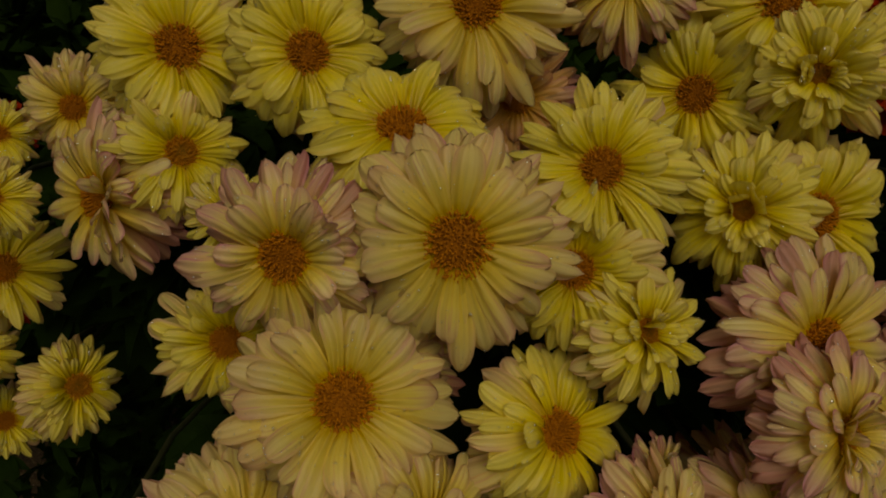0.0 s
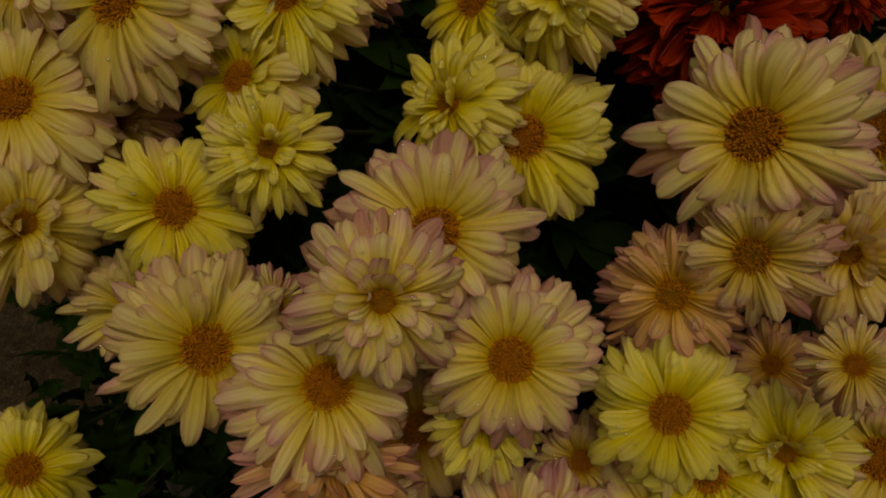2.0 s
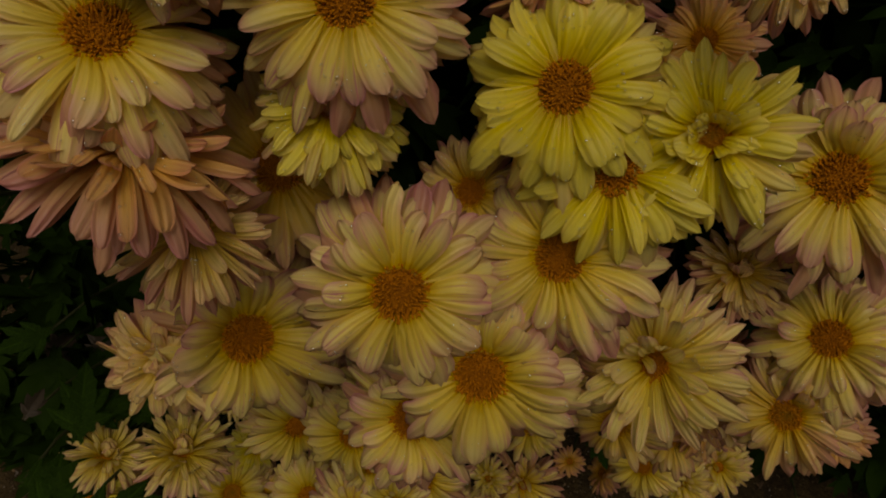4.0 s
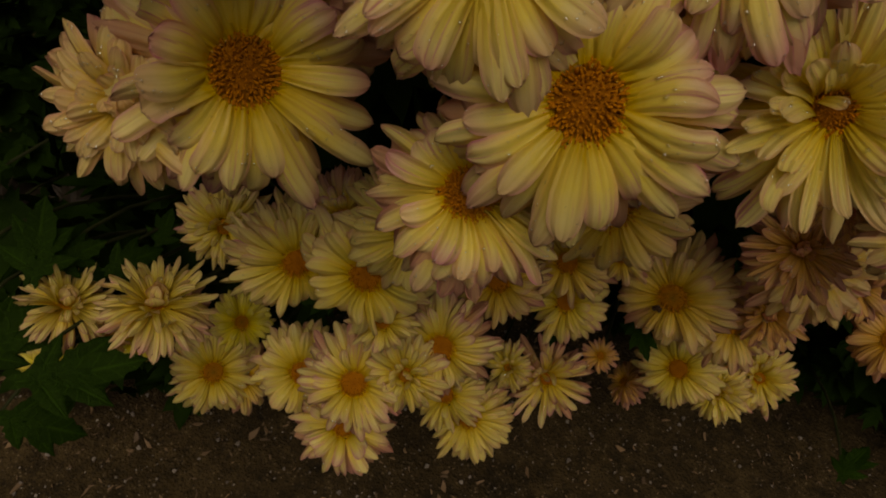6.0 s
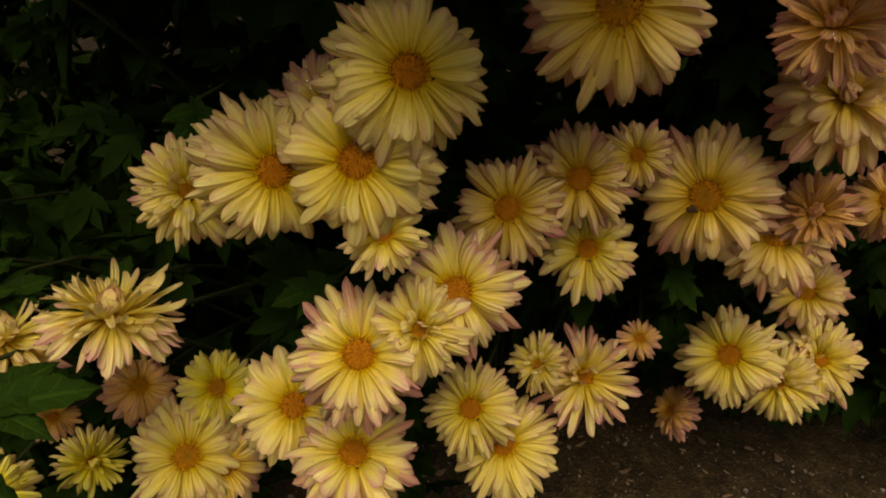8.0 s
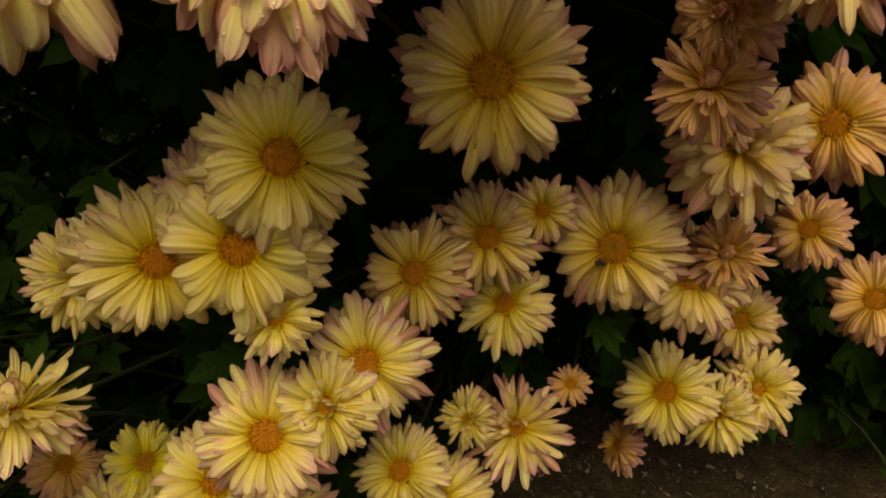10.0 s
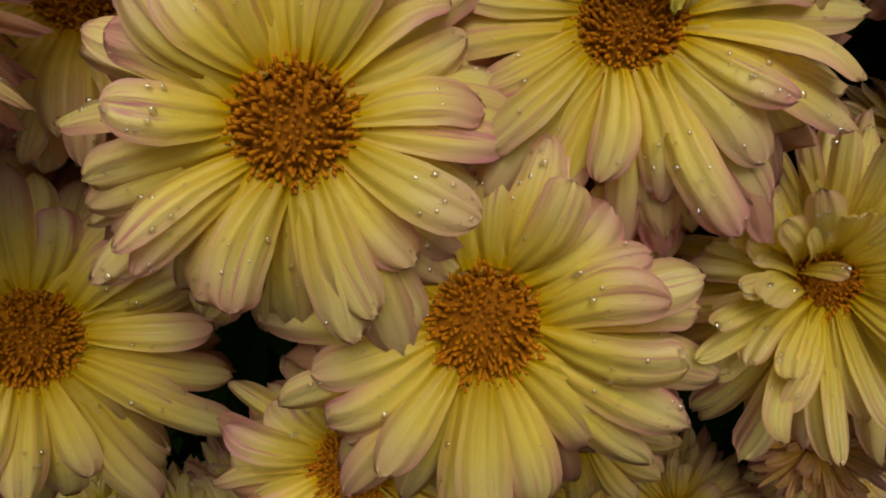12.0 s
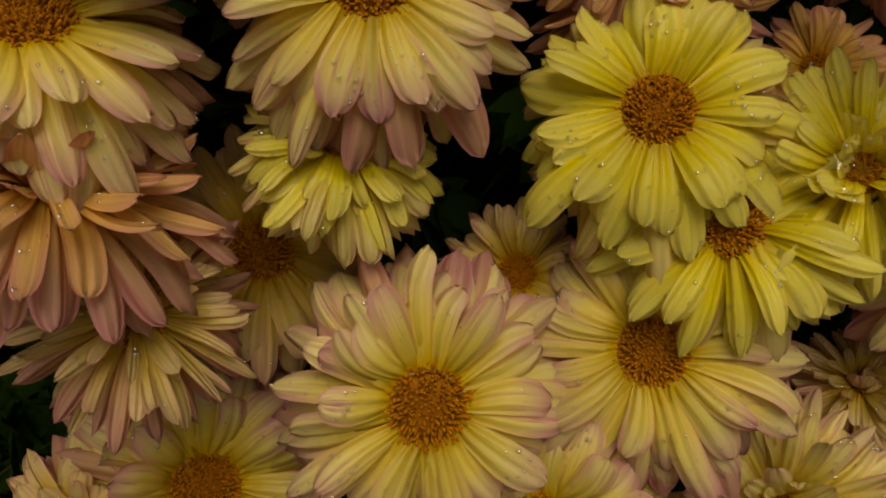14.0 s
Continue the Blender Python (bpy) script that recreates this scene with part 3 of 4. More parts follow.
# ---- the blooms ----
bloom(-0.2295, 0.2744, 0.8783, 0.31, -0.67, 0.67, 0.0371, "y")
bloom(-0.1781, 0.2700, 0.8762, 0.19, -0.72, 0.66, 0.0360, "y")
bloom(-0.1097, 0.2798, 0.8892, -0.08, -0.67, 0.74, 0.0415, "n")
bloom(-0.0483, 0.2871, 0.8935, -0.25, -0.63, 0.73, 0.0313, "p")
bloom(0.0124, 0.2719, 0.8903, -0.22, -0.66, 0.72, 0.0395, "y")
bloom(0.0363, 0.2913, 0.8956, -0.06, -0.85, 0.52, 0.0258, "y")
bloom(0.0213, 0.2464, 0.8723, -0.47, -0.70, 0.53, 0.0301, "yc", 190)
bloom(-0.0178, 0.2614, 0.8543, -0.38, -0.69, 0.61, 0.0349, "y")
bloom(-0.1414, 0.2181, 0.8772, 0.04, -0.12, 0.99, 0.0375, "y")
bloom(-0.0729, 0.2029, 0.8669, -0.16, -0.60, 0.78, 0.0323, "y", 235)
bloom(-0.0084, 0.2128, 0.8326, -0.44, -0.60, 0.67, 0.0327, "yc")
bloom(0.0253, 0.2143, 0.8262, 0.06, -0.73, 0.68, 0.0386, "y")
bloom(-0.2300, 0.2434, 0.8501, 0.41, -0.54, 0.74, 0.0277, "y")
bloom(-0.2674, 0.2355, 0.8353, -0.55, -0.60, 0.55, 0.0364, "p", 20)
bloom(-0.2829, 0.2774, 0.8496, 0.14, -0.75, 0.65, 0.0249, "n")
bloom(-0.3372, 0.2519, 0.7778, 0.52, -0.58, 0.63, 0.0306, "y")
bloom(-0.3222, 0.2281, 0.7088, 0.72, -0.25, 0.55, 0.0282, "y")
bloom(-0.3587, 0.2270, 0.7443, 0.64, -0.39, 0.66, 0.0236, "y")
bloom(-0.3669, 0.2215, 0.6885, 0.51, -0.43, 0.74, 0.0223, "y")
bloom(-0.3128, 0.2675, 0.8451, 0.50, -0.50, 0.70, 0.0161, "y")
bloom(-0.3114, 0.2405, 0.8329, 0.52, -0.49, 0.70, 0.0180, "y")
bloom(-0.1812, 0.1738, 0.8603, -0.10, -0.80, 0.55, 0.0338, "p", 10)
bloom(-0.2027, 0.2021, 0.8521, 0.16, -0.71, 0.69, 0.0177, "y")
bloom(-0.2122, 0.1787, 0.8098, 0.18, -0.57, 0.80, 0.0277, "y")
bloom(-0.1258, 0.1710, 0.8664, -0.05, -0.68, 0.73, 0.0393, "n")
bloom(-0.0832, 0.1797, 0.8405, -0.22, -0.55, 0.80, 0.0307, "y")
bloom(-0.0589, 0.1604, 0.8269, 0.35, -0.55, 0.76, 0.0273, "yc")
bloom(-0.1644, 0.1399, 0.8282, 0.13, -0.46, 0.88, 0.0406, "n")
bloom(-0.2005, 0.1127, 0.7840, 0.50, -0.30, 0.81, 0.0387, "n")
bloom(-0.1381, 0.1077, 0.7987, 0.58, -0.35, 0.73, 0.0331, "nc", 170)
bloom(-0.0912, 0.1379, 0.8018, 0.43, -0.44, 0.79, 0.0336, "y")
bloom(0.0104, 0.1622, 0.8114, 0.27, -0.67, 0.69, 0.0409, "p", 250)
bloom(-0.1052, 0.1150, 0.7577, 0.46, -0.47, 0.75, 0.0281, "n")
bloom(-0.0536, 0.1009, 0.7771, 0.59, -0.42, 0.69, 0.0366, "n")
bloom(0.0065, 0.1276, 0.8068, 0.41, -0.58, 0.71, 0.0337, "pc")
bloom(0.0507, 0.1458, 0.7767, 0.20, -0.64, 0.74, 0.0385, "p")
bloom(-0.0087, 0.1111, 0.7680, 0.30, -0.20, 0.93, 0.0377, "p")
bloom(-0.0038, 0.1008, 0.7372, 0.19, 0.19, 0.96, 0.0380, "zm")
bloom(0.0126, 0.1496, 0.6907, 0.41, -0.48, 0.78, 0.0413, "a")
bloom(0.0458, 0.1411, 0.7403, 0.17, -0.22, 0.96, 0.0262, "y")
bloom(0.0113, 0.1013, 0.7043, 0.48, -0.28, 0.83, 0.0300, "ams")
bloom(0.0141, 0.1065, 0.6273, 0.59, -0.55, 0.58, 0.0475, "p", 160)
bloom(-0.0200, 0.0870, 0.6120, 0.25, -0.75, 0.60, 0.0310, "ad")
bloom(0.0812, 0.1169, 0.6885, 0.32, -0.72, 0.62, 0.0405, "p")
bloom(0.1281, 0.1460, 0.7015, -0.06, -0.68, 0.73, 0.0375, "p")
bloom(0.1354, 0.1602, 0.7345, -0.10, -0.65, 0.75, 0.0325, "y")
bloom(0.1135, 0.1652, 0.7542, 0.05, -0.68, 0.73, 0.0359, "y")
bloom(0.1588, 0.1713, 0.7483, -0.18, -0.68, 0.71, 0.0286, "yc", 190)
bloom(0.2083, 0.2085, 0.7189, -0.21, -0.59, 0.78, 0.0390, "p", 120)
bloom(0.2426, 0.2053, 0.6404, -0.32, -0.55, 0.78, 0.0352, "p")
bloom(0.0888, 0.1615, 0.7009, 0.13, -0.57, 0.81, 0.0230, "a")
bloom(0.1053, 0.2207, 0.8500, -0.12, -0.83, 0.55, 0.0420, "p")
bloom(0.1602, 0.2994, 0.8190, -0.14, -0.86, 0.50, 0.0464, "n")
bloom(0.0801, 0.2876, 0.8571, -0.23, -0.53, 0.82, 0.0396, "r")
bloom(0.1248, 0.3048, 0.8728, -0.30, -0.68, 0.66, 0.0171, "r")
bloom(-0.4028, 0.4102, 0.7451, 0.41, -0.62, 0.67, 0.0170, "r")
bloom(0.0993, 0.1949, 0.7876, -0.01, -0.76, 0.65, 0.0295, "z")
bloom(0.1019, 0.2025, 0.7670, -0.05, -0.35, 0.94, 0.0301, "zms")
bloom(0.1197, 0.2019, 0.8131, -0.15, -0.80, 0.40, 0.0285, "a")
bloom(0.1560, 0.2293, 0.8053, -0.05, -0.79, 0.61, 0.0345, "ac", 200)
bloom(0.1593, 0.1739, 0.8045, -0.13, -0.58, 0.81, 0.0173, "a")
bloom(0.1476, 0.2043, 0.7581, -0.14, -0.62, 0.77, 0.0202, "z")
bloom(0.1954, 0.2043, 0.6631, -0.02, -0.51, 0.86, 0.0210, "am")
bloom(-0.1768, 0.0660, 0.6390, 0.54, -0.08, 0.84, 0.0371, "y")
bloom(-0.2436, 0.0967, 0.7829, 0.62, -0.28, 0.74, 0.0343, "n")
bloom(0.1147, 0.1168, 0.6560, 0.17, -0.74, 0.62, 0.0425, "p")
bloom(0.1732, 0.1490, 0.6570, -0.08, -0.77, 0.63, 0.0348, "nm", 160)
bloom(0.0914, 0.1079, 0.6151, 0.16, -0.42, 0.89, 0.0335, "p")
bloom(0.1339, 0.1862, 0.5496, 0.14, -0.88, 0.46, 0.0410, "as")
bloom(0.0606, 0.1474, 0.5272, 0.41, -0.70, 0.59, 0.0364, "ns")
bloom(0.0048, 0.1301, 0.4823, 0.72, -0.62, 0.45, 0.0355, "ns")
bloom(0.0185, 0.1530, 0.5027, 0.35, -0.81, 0.46, 0.0236, "p")
bloom(-0.0566, 0.1458, 0.4518, 0.51, -0.67, 0.53, 0.0291, "ncs")
bloom(0.0409, 0.1352, 0.4907, 0.23, -0.82, 0.52, 0.0370, "n")
bloom(0.0521, 0.1338, 0.4574, 0.16, -0.55, 0.82, 0.0192, "n")
bloom(0.0940, 0.1983, 0.4402, 0.07, -0.76, 0.65, 0.0315, "as")
bloom(0.1257, 0.2247, 0.4491, 0.05, -0.85, 0.53, 0.0305, "as", 170)
bloom(0.1353, 0.2308, 0.4020, -0.08, -0.63, 0.77, 0.0280, "n")
bloom(0.1523, 0.2339, 0.4626, -0.07, -0.87, 0.48, 0.0187, "a")
bloom(0.1897, 0.2363, 0.4441, -0.16, -0.84, 0.51, 0.0396, "as")
bloom(0.2345, 0.2622, 0.4123, -0.10, -0.60, 0.79, 0.0332, "a")
bloom(0.2510, 0.2687, 0.4270, -0.01, -0.77, 0.64, 0.0242, "zm")
bloom(0.2892, 0.3522, 0.3150, -0.25, -0.74, 0.63, 0.0301, "a")
bloom(0.2394, 0.2904, 0.2940, -0.24, -0.65, 0.72, 0.0364, "ns")
bloom(0.2799, 0.3034, 0.2674, -0.27, -0.70, 0.66, 0.0306, "ncs")
bloom(0.3088, 0.3291, 0.2737, 0.03, -0.69, 0.72, 0.0328, "nm", 180)
bloom(0.2163, 0.3074, 0.2107, -0.86, -0.18, 0.47, 0.0232, "z")
bloom(0.0801, 0.1553, 0.4159, 0.11, -0.67, 0.73, 0.0337, "ps")
bloom(0.0422, 0.1198, 0.3945, 0.24, -0.64, 0.73, 0.0361, "ps", -20)
bloom(0.0682, 0.1340, 0.4054, 0.17, -0.68, 0.71, 0.0255, "nc")
bloom(-0.0109, 0.1371, 0.3210, 0.32, -0.56, 0.77, 0.0364, "n", 0)
bloom(-0.0934, 0.1279, 0.2520, 0.44, -0.45, 0.78, 0.0393, "ns")
bloom(-0.0755, 0.1393, 0.2353, 0.48, -0.41, 0.78, 0.0318, "a")
bloom(-0.0875, 0.1649, 0.2816, 0.42, -0.50, 0.76, 0.0264, "y")
bloom(-0.1416, 0.1535, 0.2768, 0.45, -0.33, 0.83, 0.0251, "z")
bloom(-0.0907, 0.1087, 0.3932, 0.09, 0.25, 0.96, 0.0356, "nms")
bloom(-0.1460, 0.0868, 0.3794, 0.14, 0.32, 0.94, 0.0323, "nms")
bloom(-0.2039, 0.1419, 0.1831, 0.75, -0.50, 0.40, 0.0280, "yms")
bloom(-0.2183, 0.0764, 0.2252, 0.67, -0.62, 0.41, 0.0288, "y")
bloom(-0.1575, 0.1006, 0.2982, 0.42, -0.08, 0.90, 0.0150, "z")
bloom(0.1181, 0.2091, 0.3256, -0.17, -0.72, 0.67, 0.0200, "ncs", 0)
bloom(0.1471, 0.2234, 0.3094, 0.29, -0.60, 0.75, 0.0344, "pms", 150)
bloom(0.0855, 0.1745, 0.3114, 0.09, -0.63, 0.77, 0.0302, "ns")
bloom(0.1061, 0.1790, 0.2809, 0.02, -0.53, 0.85, 0.0356, "ns")
bloom(0.0350, 0.1183, 0.3198, 0.13, -0.29, 0.95, 0.0354, "p")
bloom(0.2173, 0.2141, 0.5421, -0.20, -0.66, 0.72, 0.0242, "zm")
bloom(0.2186, 0.2250, 0.5673, -0.60, -0.76, 0.25, 0.0253, "zd", 0)
bloom(0.2391, 0.2470, 0.5017, -0.08, -0.73, 0.68, 0.0350, "ad")
bloom(0.2872, 0.2850, 0.4998, -0.21, -0.86, 0.46, 0.0329, "z")
bloom(0.3110, 0.3446, 0.4023, -0.31, -0.65, 0.69, 0.0273, "z")
bloom(0.3758, 0.3698, 0.3362, -0.38, -0.65, 0.66, 0.0350, "z")
bloom(0.2410, 0.1836, 0.6059, -0.30, -0.76, 0.58, 0.0300, "a")
bloom(0.1760, 0.2516, 0.3258, -0.06, -0.49, 0.87, 0.0138, "z")
bloom(-0.1608, 0.1934, 0.8480, 0.10, -0.69, 0.72, 0.0283, "p")
bloom(-0.0907, 0.2787, 0.8436, -0.14, -0.68, 0.72, 0.0305, "z")
bloom(-0.1487, 0.1695, 0.8042, 0.04, -0.55, 0.83, 0.0269, "p")
bloom(-0.0485, 0.1356, 0.7672, 0.53, -0.51, 0.68, 0.0174, "p")
bloom(-0.2313, 0.0862, 0.7569, 0.56, -0.24, 0.79, 0.0256, "y")
bloom(-0.3576, 0.2727, 0.8346, 0.50, -0.50, 0.70, 0.0170, "y")
bloom(-0.3996, 0.3131, 0.6718, 0.45, -0.50, 0.74, 0.0110, "r")


# ---- dew on the petals ----
def build_dew():
    """Small clear drops that stand on the outer halves of the petals."""
    rng = random.Random(31)
    ring = [(math.cos(math.pi * j / 2), math.sin(math.pi * j / 2)) for j in range(4)]
    shape = np.array([(c, d, -0.15) for c, d in ring] + [(0.75 * c, 0.75 * d, 0.48) for c, d in ring] + [(0, 0, 0.76)])
    quads = [(j, (j + 1) % 4, 4 + (j + 1) % 4, 4 + j) for j in range(4)] + [(4 + j, 4 + (j + 1) % 4, 8) for j in range(4)]
    verts, faces = [], []
    for m, mesh, face in DEWY:
        turn = m.to_3x3().inverted().transposed()
        for k in range(rng.choice((1, 3, 6, 9, 12, 16)) if m.translation.z > 0.5 else rng.choice((0, 0, 1, 3, 4))):
            v = mesh.vertices[7 * min(rng.randrange(3, 11), rng.randrange(4, 13)) + rng.randrange(1, 6)]
            up = (turn @ v.normal).normalized()
            if up.dot(face) < 0:
                up = -up
            side = up.orthogonal().normalized()
            size = 0.00024 + 0.00062 * rng.random() ** 3
            axes = np.array([side * size * rng.uniform(0.9, 1.3), up.cross(side) * size, up * size])
            first = len(verts) * 9
            spot = v.co + Vector((rng.uniform(-0.03, 0.03), rng.uniform(-0.012, 0.012), 0))
            verts.append(shape @ axes + np.array(m @ spot))
            faces += [tuple(first + a for a in q) for q in quads]
    me = bpy.data.meshes.new("dew")
    me.from_pydata(np.concatenate(verts).tolist(), [], faces)
    me.polygons.foreach_set("use_smooth", [True] * len(faces))
    me.materials.append(DEW)
    return tagged(new("dew", me), "tiny clear water drops lying on the flower petals", "dew", kind="stuff")


build_dew()


# ---- leaves ----
def leaf_points(rows, bend, fold, seed, cols=2):
    """A pinnately lobed chrysanthemum leaf of length 1 along +x: an end lobe and two pairs of side lobes, all with blunt teeth."""
    rng = random.Random(seed)
    lobes = [(0.32, 0.0, 0.70, 0.33), (0.32, 0.70, 0.56, 0.24), (0.32, -0.70, 0.56, 0.24), (0.15, 1.06, 0.46, 0.21), (0.15, -1.06, 0.46, 0.21), (-0.02, 0.0, 0.50, 0.17)]
    verts, faces = [], []
    for k, (start, turn, long, wide) in enumerate(lobes):
        turn, long, wide = turn + rng.uniform(-0.1, 0.1), long * rng.uniform(0.88, 1.1), wide * rng.uniform(0.9, 1.15)
        first, w = len(verts), 2 * cols + 1
        for i in range(rows + 1):
            t = i / rows
            half = 0.5 * wide * (0.30 + 0.70 * math.sin(math.pi * min(1.0, 0.16 + 0.84 * t) ** 1.15)) * (1 + 0.55 * (abs(((4.2 * t + 0.3 * k) % 1.0) - 0.35) - 0.3))
            half = half if i < rows else 0.02
            for j in range(-cols, cols + 1):
                u = j / cols
                x, y = long * t - 0.06 * u * u, u * half
                z = 0.16 * abs(u) * half - 0.010 * (j == 0) + 0.006 * math.sin(8 * t + 2 * u + seed) - 0.10 * t * t * (k > 0)
                px, py = start + x * math.cos(turn) - y * math.sin(turn), x * math.sin(turn) + y * math.cos(turn)
                verts.append((px, py, z - bend * px * px + fold * abs(py) + 0.004 * k))
        faces += [(first + i * w + j, first + i * w + j + 1, first + (i + 1) * w + j + 1, first + (i + 1) * w + j) for i in range(rows) for j in range(2 * cols)]
    return np.array(verts), faces


def leaf_mesh(name, mat, rows=10, bend=0.2, fold=0.15, seed=1):
    verts, faces = leaf_points(rows, bend, fold, seed, 4)
    me = bpy.data.meshes.new(name)
    me.from_pydata(verts.tolist(), [], faces)
    layer = me.uv_layers.new(name="lobe")
    for loop in me.loops:
        i, j = divmod(loop.vertex_index % ((rows + 1) * 9), 9)
        layer.data[loop.index].uv = (j / 8, i / rows)
    me.polygons.foreach_set("use_smooth", [True] * len(faces))
    me.materials.append(mat)
    return me


def clear_of_blooms(p, reach):
    for c, n, r in BLOOMS:
        d = p - c
        h = d.dot(n)
        if -0.022 - 0.5 * reach < h < 0.25 and (d - h * n).length < r + 0.8 * reach:
            return False
    return True


def build_foliage():
    """The dark leafy mass of the bush behind and between the blooms, deep shade in its colour."""
    rng = random.Random(77)
    shapes = [leaf_points(4, rng.uniform(-0.1, 0.35), rng.uniform(0.0, 0.4), s, 1) for s in range(8)]
    coarse = [leaf_points(2, rng.uniform(-0.1, 0.35), rng.uniform(0.0, 0.4), s, 1) for s in range(8)]
    spots = np.array([(c.x, c.y, c.z) for c, n, r in BLOOMS])
    verts, faces, first = [], [], 0

    def front(x, z):
        w = 1.0 / ((spots[:, 0] - x) ** 2 + (spots[:, 2] - z) ** 2 + 0.0008) ** 1.5
        return float((w * spots[:, 1]).sum() / w.sum())

    def put(p, size, shapes=shapes):
        nonlocal first
        way = Vector((rng.gauss(0, 0.7), rng.gauss(-0.4, 0.5), rng.gauss(-0.1, 0.5))).normalized()
        m = np.array(Matrix.Translation(p) @ way.to_track_quat("X", "Z").to_matrix().to_4x4() @ Matrix.Rotation(rng.gauss(0, 0.7), 4, "X") @ Matrix.Scale(size, 4))
        v, f = shapes[rng.randrange(8)]
        verts.append(v @ m[:3, :3].T + m[:3, 3])
        faces.extend(tuple(first + a for a in q) for q in f)
        first += len(v)

    made = 0
    for attempt in range(30000):
        if made >= 6600:
            break
        x, z = rng.uniform(-0.65, 0.60), rng.uniform(0.05, 0.88) if rng.random() < 0.6 else rng.uniform(0.50, 0.84)
        y = front(x, z) + (0.065 if x > -0.06 else 0.15) + 0.32 * rng.random() ** 1.3 + 0.10 * max(0.0, 0.30 - z)
        if x > 0.22:
            y += 0.5 * (x - 0.22)
        size = rng.uniform(0.030, 0.065)
        p = Vector((x, y, z))
        if z > 0.80 - 0.4 * max(0.0, y - 0.35) or (x > 0.05 and y < 0.56 - 0.8 * z) or not clear_of_blooms(p, size):
            continue
        put(p, size, coarse if y > front(x, z) + 0.22 else shapes)
        made += 1
    # extra leaves under the upper blooms, added to shade the foliage below them
    for attempt in range(3000):
        x, z = rng.uniform(-0.60, 0.04), rng.uniform(0.60, 0.80)
        p = Vector((x, front(x, z) + 0.06 + 0.34 * rng.random(), z))
        size = rng.uniform(0.040, 0.070)
        if clear_of_blooms(p, size):
            put(p, size)
    # low leaves where the bed comes forward over the soil
    for attempt in range(2500):
        p = Vector((rng.uniform(-0.50, -0.13), 0.10 + 0.28 * rng.random(), rng.uniform(0.02, 0.36)))
        size = rng.uniform(0.035, 0.07)
        if attempt < 900 and clear_of_blooms(p, size) and p.y > 0.10 + 0.5 * (p.x + 0.30):
            put(p, size)
    for i in range(700):
        p = Vector((rng.uniform(0.08, 0.85), rng.uniform(0.40, 0.76), rng.uniform(0.0, 0.62)))
        size = rng.uniform(0.04, 0.08)
        if p.y > 0.56 - 0.8 * p.z and clear_of_blooms(p, size):
            put(p, size)
    for i in range(500):
        p = Vector((rng.uniform(-0.10, 0.75), rng.uniform(0.60, 1.0), rng.uniform(0.02, 0.45)))
        put(p, rng.uniform(0.05, 0.09), coarse)
    # the far side of the bed, a low dense hedge of the same leaves
    for i in range(2300):
        x = rng.gauss(0.2, 0.85)
        top = 0.86 + 0.10 * math.sin(4.1 * x + 1) + 0.06 * math.sin(9.7 * x)
        put(Vector((x, 0.78 + 0.5 * rng.random() + 0.08 * math.sin(5.3 * x), top * rng.random() ** 0.8)), rng.uniform(0.065, 0.115), coarse)
    me = bpy.data.meshes.new("foliage")
    me.from_pydata(np.concatenate(verts).tolist(), [], faces)
    me.polygons.foreach_set("use_smooth", [True] * len(faces))
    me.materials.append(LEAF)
    return tagged(new("foliage", me), "dense lobed chrysanthemum leaves, their green darkened for deep shade", "foliage", kind="stuff")


build_foliage()
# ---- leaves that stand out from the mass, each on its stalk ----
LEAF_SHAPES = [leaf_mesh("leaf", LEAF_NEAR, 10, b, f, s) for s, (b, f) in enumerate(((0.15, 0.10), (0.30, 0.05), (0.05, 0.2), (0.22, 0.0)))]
DRY = chip_material("dry_leaf", (0.030, 0.022, 0.012), (0.052, 0.040, 0.021))
WITHERED = chip_material("withered_petal", (0.025, 0.012, 0.004), (0.10, 0.045, 0.012))
DRY_SHAPES = [leaf_mesh("dried_leaf", DRY, 10, 0.5, 0.35, 21), leaf_mesh("dried_leaf", DRY, 10, -0.3, 0.5, 22)]
STALKS = []


def place_leaf(name, label, category, group, mesh, x, y, z, dx, dy, dz, nx, ny, nz, size):
    along, face = Vector((dx, dy, dz)).normalized(), Vector((nx, ny, nz)).normalized()
    across = face.cross(along).normalized()
    m = Matrix((along, across, along.cross(across))).transposed().to_4x4()
    thing = tagged(new(name), label, category, group)
    thing.matrix_world = Matrix.Translation((x, y, z)) @ m
    part("blade", mesh, thing, Matrix.Scale(size, 4))
    inv = thing.matrix_world.inverted()
    rng = random.Random(len(STALKS))
    base = Vector((x, y, z))
    root = Vector((x + rng.uniform(-0.05, 0.05), y + 0.26 + 0.2 * z, -0.01))
    mid = base - along * 0.03 + Vector((0, 0.16, 0))
    pts = [inv @ ((1 - t) ** 2 * base + 2 * t * (1 - t) * mid + t * t * root) for t in [i / 8 for i in range(9)]]
    part("stalk", tube("stalk", pts, 0.0011, 0.002, STEM), thing)
    STALKS.append(thing)


def leaf(x, y, z, dx, dy, dz, nx, ny, nz, size):
    place_leaf("leaf", "fresh green deeply lobed chrysanthemum leaf on its stalk", "leaf", "chrysanthemum leaves", LEAF_SHAPES[len(STALKS) % 4], x, y, z, dx, dy, dz, nx, ny, nz, size)


def dried_leaf(x, y, z, dx, dy, dz, nx, ny, nz, size):
    place_leaf("dried_leaf", "withered grey-brown curled leaf inside the bush", "leaf", "withered leaves", DRY_SHAPES[len(STALKS) % 2], x, y, z, dx, dy, dz, nx, ny, nz, size)


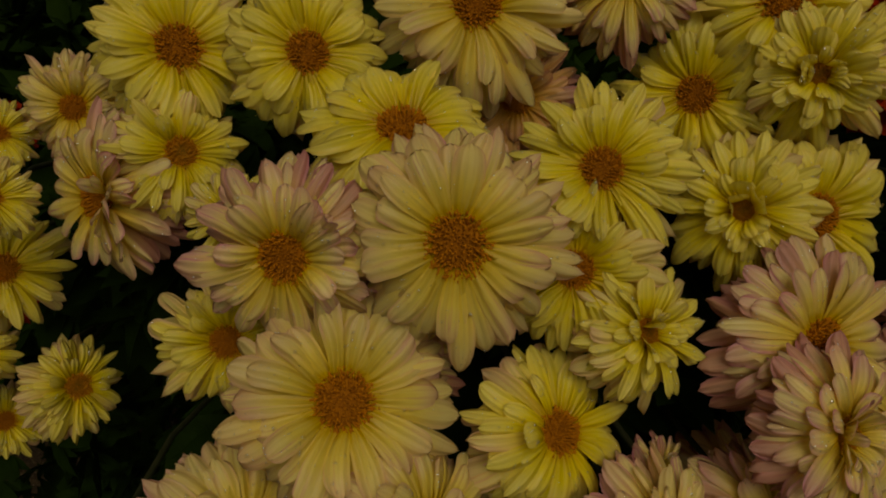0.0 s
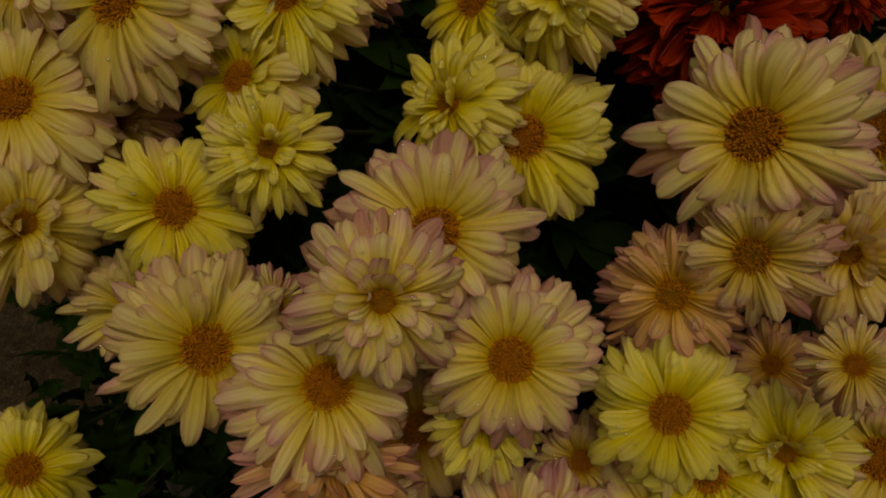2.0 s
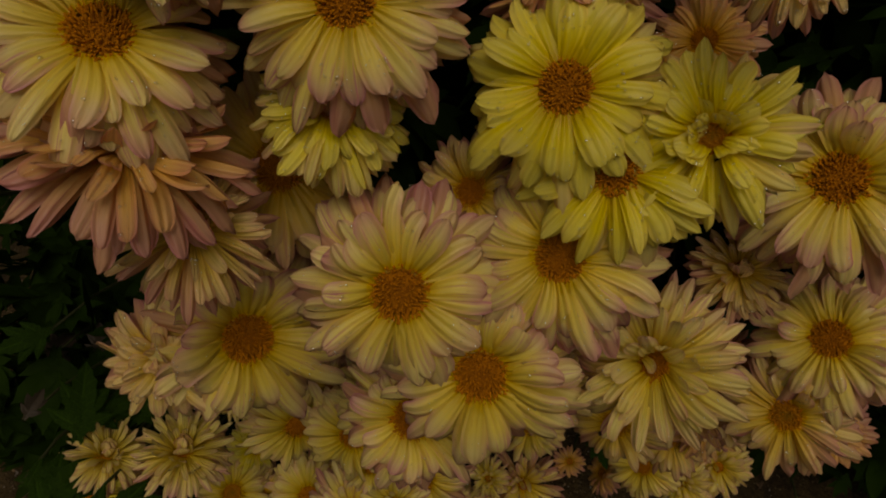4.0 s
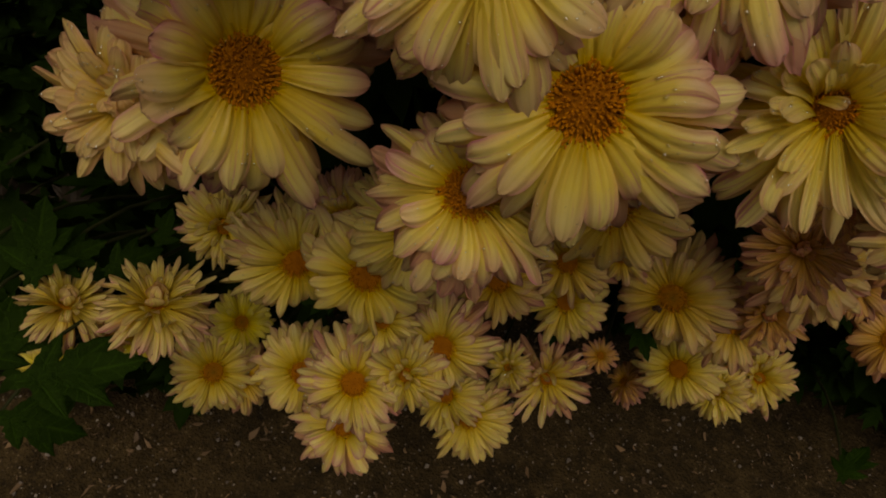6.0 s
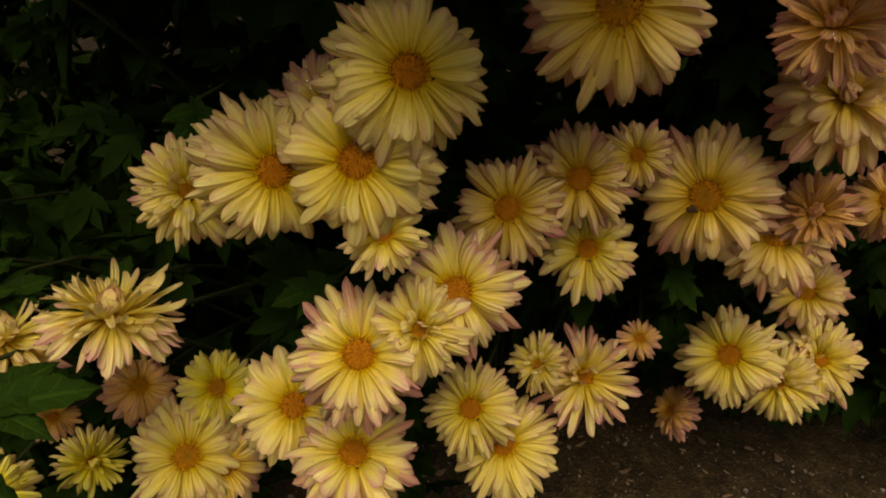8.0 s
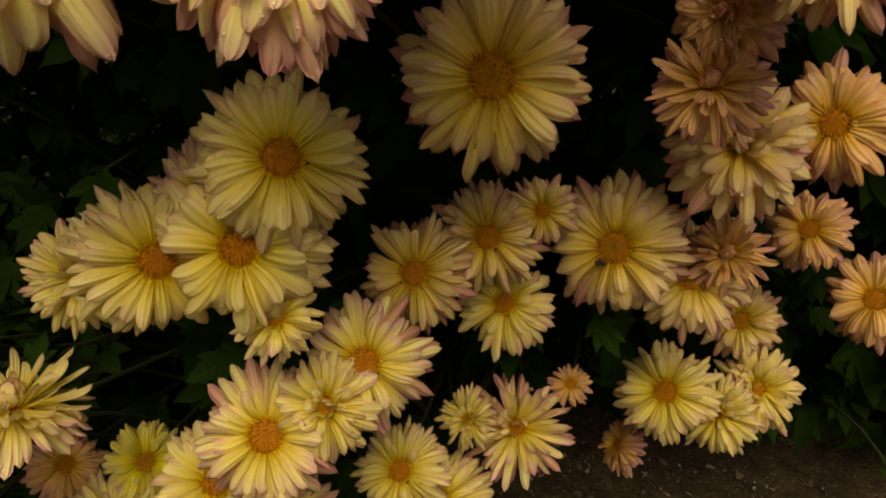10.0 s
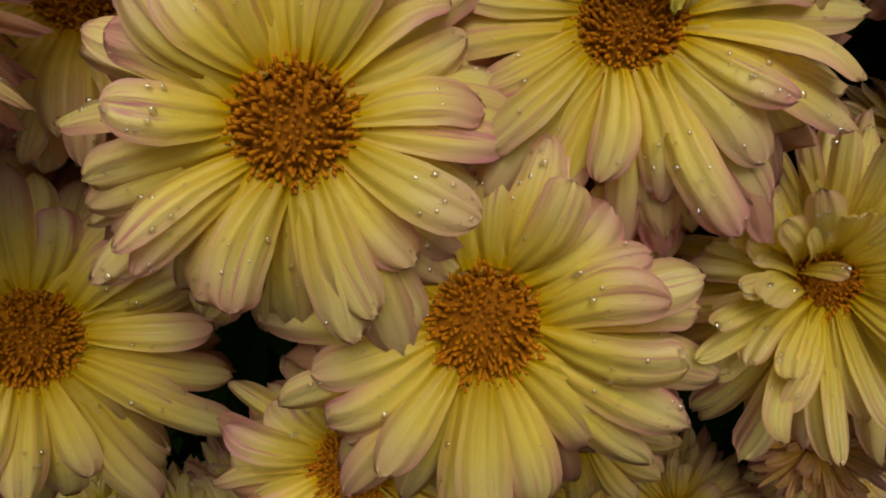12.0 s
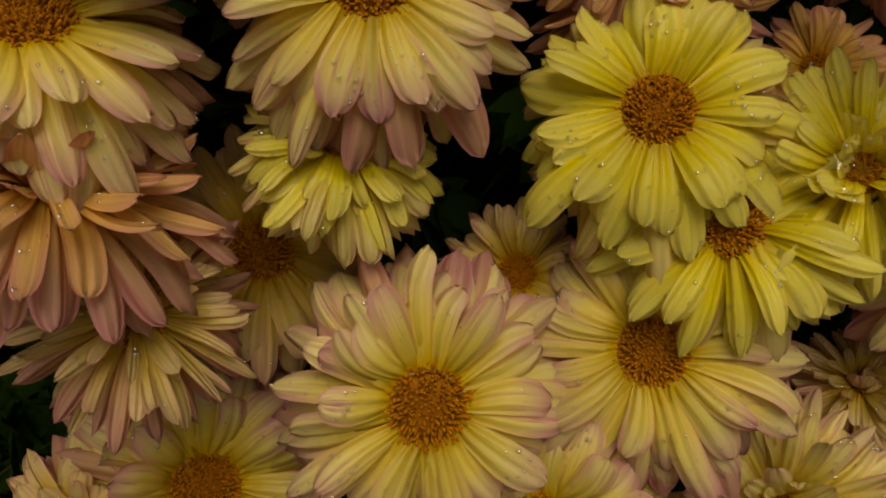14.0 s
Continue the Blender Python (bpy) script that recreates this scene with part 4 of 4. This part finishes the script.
leaf(-0.1667, 0.0848, 0.3916, -0.34, 0.84, 0.42, 0.54, -0.19, 0.82, 0.0546)
leaf(-0.1577, 0.0266, 0.3876, 0.17, 0.99, 0.04, 0.47, -0.12, 0.87, 0.0609)
leaf(-0.1258, 0.0320, 0.3901, 0.64, 0.70, -0.33, 0.45, 0.01, 0.89, 0.0657)
leaf(-0.1762, 0.0430, 0.3956, 0.63, 0.73, -0.26, 0.45, -0.08, 0.89, 0.0352)
leaf(-0.1693, 0.1013, 0.3878, 0.42, 0.90, -0.15, 0.61, -0.15, 0.78, 0.0361)
leaf(-0.1497, 0.1208, 0.3681, 0.40, 0.91, -0.07, 0.56, -0.19, 0.81, 0.0398)
leaf(-0.1195, 0.2450, 0.4495, 0.49, -0.76, -0.43, 0.46, -0.19, 0.87, 0.0519)
leaf(-0.2584, 0.1508, 0.3836, -0.48, -0.87, 0.08, 0.61, -0.27, 0.74, 0.0433)
leaf(-0.1470, 0.1618, 0.3488, -0.11, 0.91, 0.40, 0.45, -0.31, 0.84, 0.0297)
leaf(0.0021, 0.1787, 0.3857, -0.77, -0.63, -0.15, 0.23, -0.48, 0.85, 0.0365)
leaf(0.1852, 0.2603, 0.3775, 0.52, -0.75, -0.41, -0.20, -0.58, 0.79, 0.0280)
leaf(0.2111, 0.3309, 0.2449, -0.38, 0.84, 0.39, -0.22, -0.48, 0.85, 0.0411)
leaf(0.0526, 0.2144, 0.4052, -0.12, -0.85, -0.51, 0.26, -0.52, 0.82, 0.0287)
leaf(0.4093, 0.3022, 0.2239, 0.22, 0.94, 0.24, -0.55, -0.09, 0.83, 0.0432)
dried_leaf(-0.2860, 0.1428, 0.3217, -0.11, 0.99, -0.08, 0.62, 0.13, 0.78, 0.0450)
dried_leaf(-0.2560, 0.1728, 0.3017, -0.60, 0.75, 0.12, 0.44, -0.35, 0.87, 0.0380)
dried_leaf(-0.2077, 0.0800, 0.3993, -0.05, 0.97, 0.25, 0.60, -0.17, 0.78, 0.0233)
leaf(-0.1320, 0.0137, 0.3725, 0.76, 0.36, -0.54, 0.63, -0.21, 0.75, 0.0497)


# ---- withered florets beside some discs ----
def wither(x, y, z, side, count):
    """A few brown shrivelled petals at one side (degrees, 0 right, 90 up) of the disc of the bloom at x y z."""
    spot = Vector((x, y, z))
    k = min(range(len(BLOOMS)), key=lambda i: (BLOOMS[i][0] - spot).length)
    r, rng = BLOOMS[k][2], random.Random(k)
    mesh = incurved_mesh("withered_petal", WITHERED, 0.5, 2.4, rng)
    for i in range(count):
        a = radians(side + rng.uniform(-16, 16))
        m = (Matrix.Rotation(a, 4, "Z") @ Matrix.Translation((rng.uniform(0.20, 0.26) * r, 0, 0.06 * r)) @ Matrix.Rotation(radians(-rng.uniform(15, 40)), 4, "Y")
             @ Matrix.Diagonal((0.22 * r, 0.16 * r, 0.22 * r, 1)))
        part("withered_petal", mesh, THINGS[k], m, "brown shrivelled petal")


wither(0.190, 0.233, 0.446, 250, 4)


# ---- litter on the ground ----
def build_litter(name, count, mat, label, category, low, high, flat, seed):
    rng = random.Random(seed)
    verts, faces = [], []
    for i in range(count):
        x, y = rng.uniform(-0.55, 0.65), rng.uniform(-0.15, 0.48)
        a, long = rng.uniform(0, 6.28), rng.uniform(low, high) * (0.5 + rng.random() ** 2)
        wide = long * rng.uniform(0.18, 0.5) if flat else long * rng.uniform(0.6, 0.95)
        high_z = 0.0012 if flat else 0.5 * wide
        z = ground_height(x, y) + (0.001 if flat else 0.15 * wide)
        first, seg = len(verts), 7
        tilt = rng.uniform(-0.25, 0.25)
        for k, (s, h) in enumerate(((1.0, 0.0), (0.86, 1.0))):
            for j in range(seg):
                t = 2 * math.pi * j / seg
                rad = 1 + 0.25 * math.sin(3 * t + i)
                px, py = long / 2 * s * rad * math.cos(t), wide / 2 * s * rad * math.sin(t)
                bow = 0.25 * long * (px / long) ** 2 if flat else 0.0
                verts.append((x + px * math.cos(a) - py * math.sin(a), y + px * math.sin(a) + py * math.cos(a), z + h * high_z + bow + tilt * px + abs(tilt) * long / 2))
        for j in range(seg):
            faces.append((first + j, first + (j + 1) % seg, first + seg + (j + 1) % seg, first + seg + j))
        faces.append(tuple(first + seg + j for j in range(seg)))
        faces.append(tuple(first + j for j in range(seg))[::-1])
    me = bpy.data.meshes.new(name)
    me.from_pydata(verts, [], faces)
    me.materials.append(mat)
    return tagged(new(name, me), label, category, kind="stuff")


build_litter("wood_chip_litter", 1200, CHIP, "pale brown slivers and chips scattered on dark soil", "chips", 0.003, 0.012, True, 4)
build_litter("grit", 2400, STONE, "small grey-brown grit and pebbles on dark soil", "grit", 0.0012, 0.0045, False, 8)
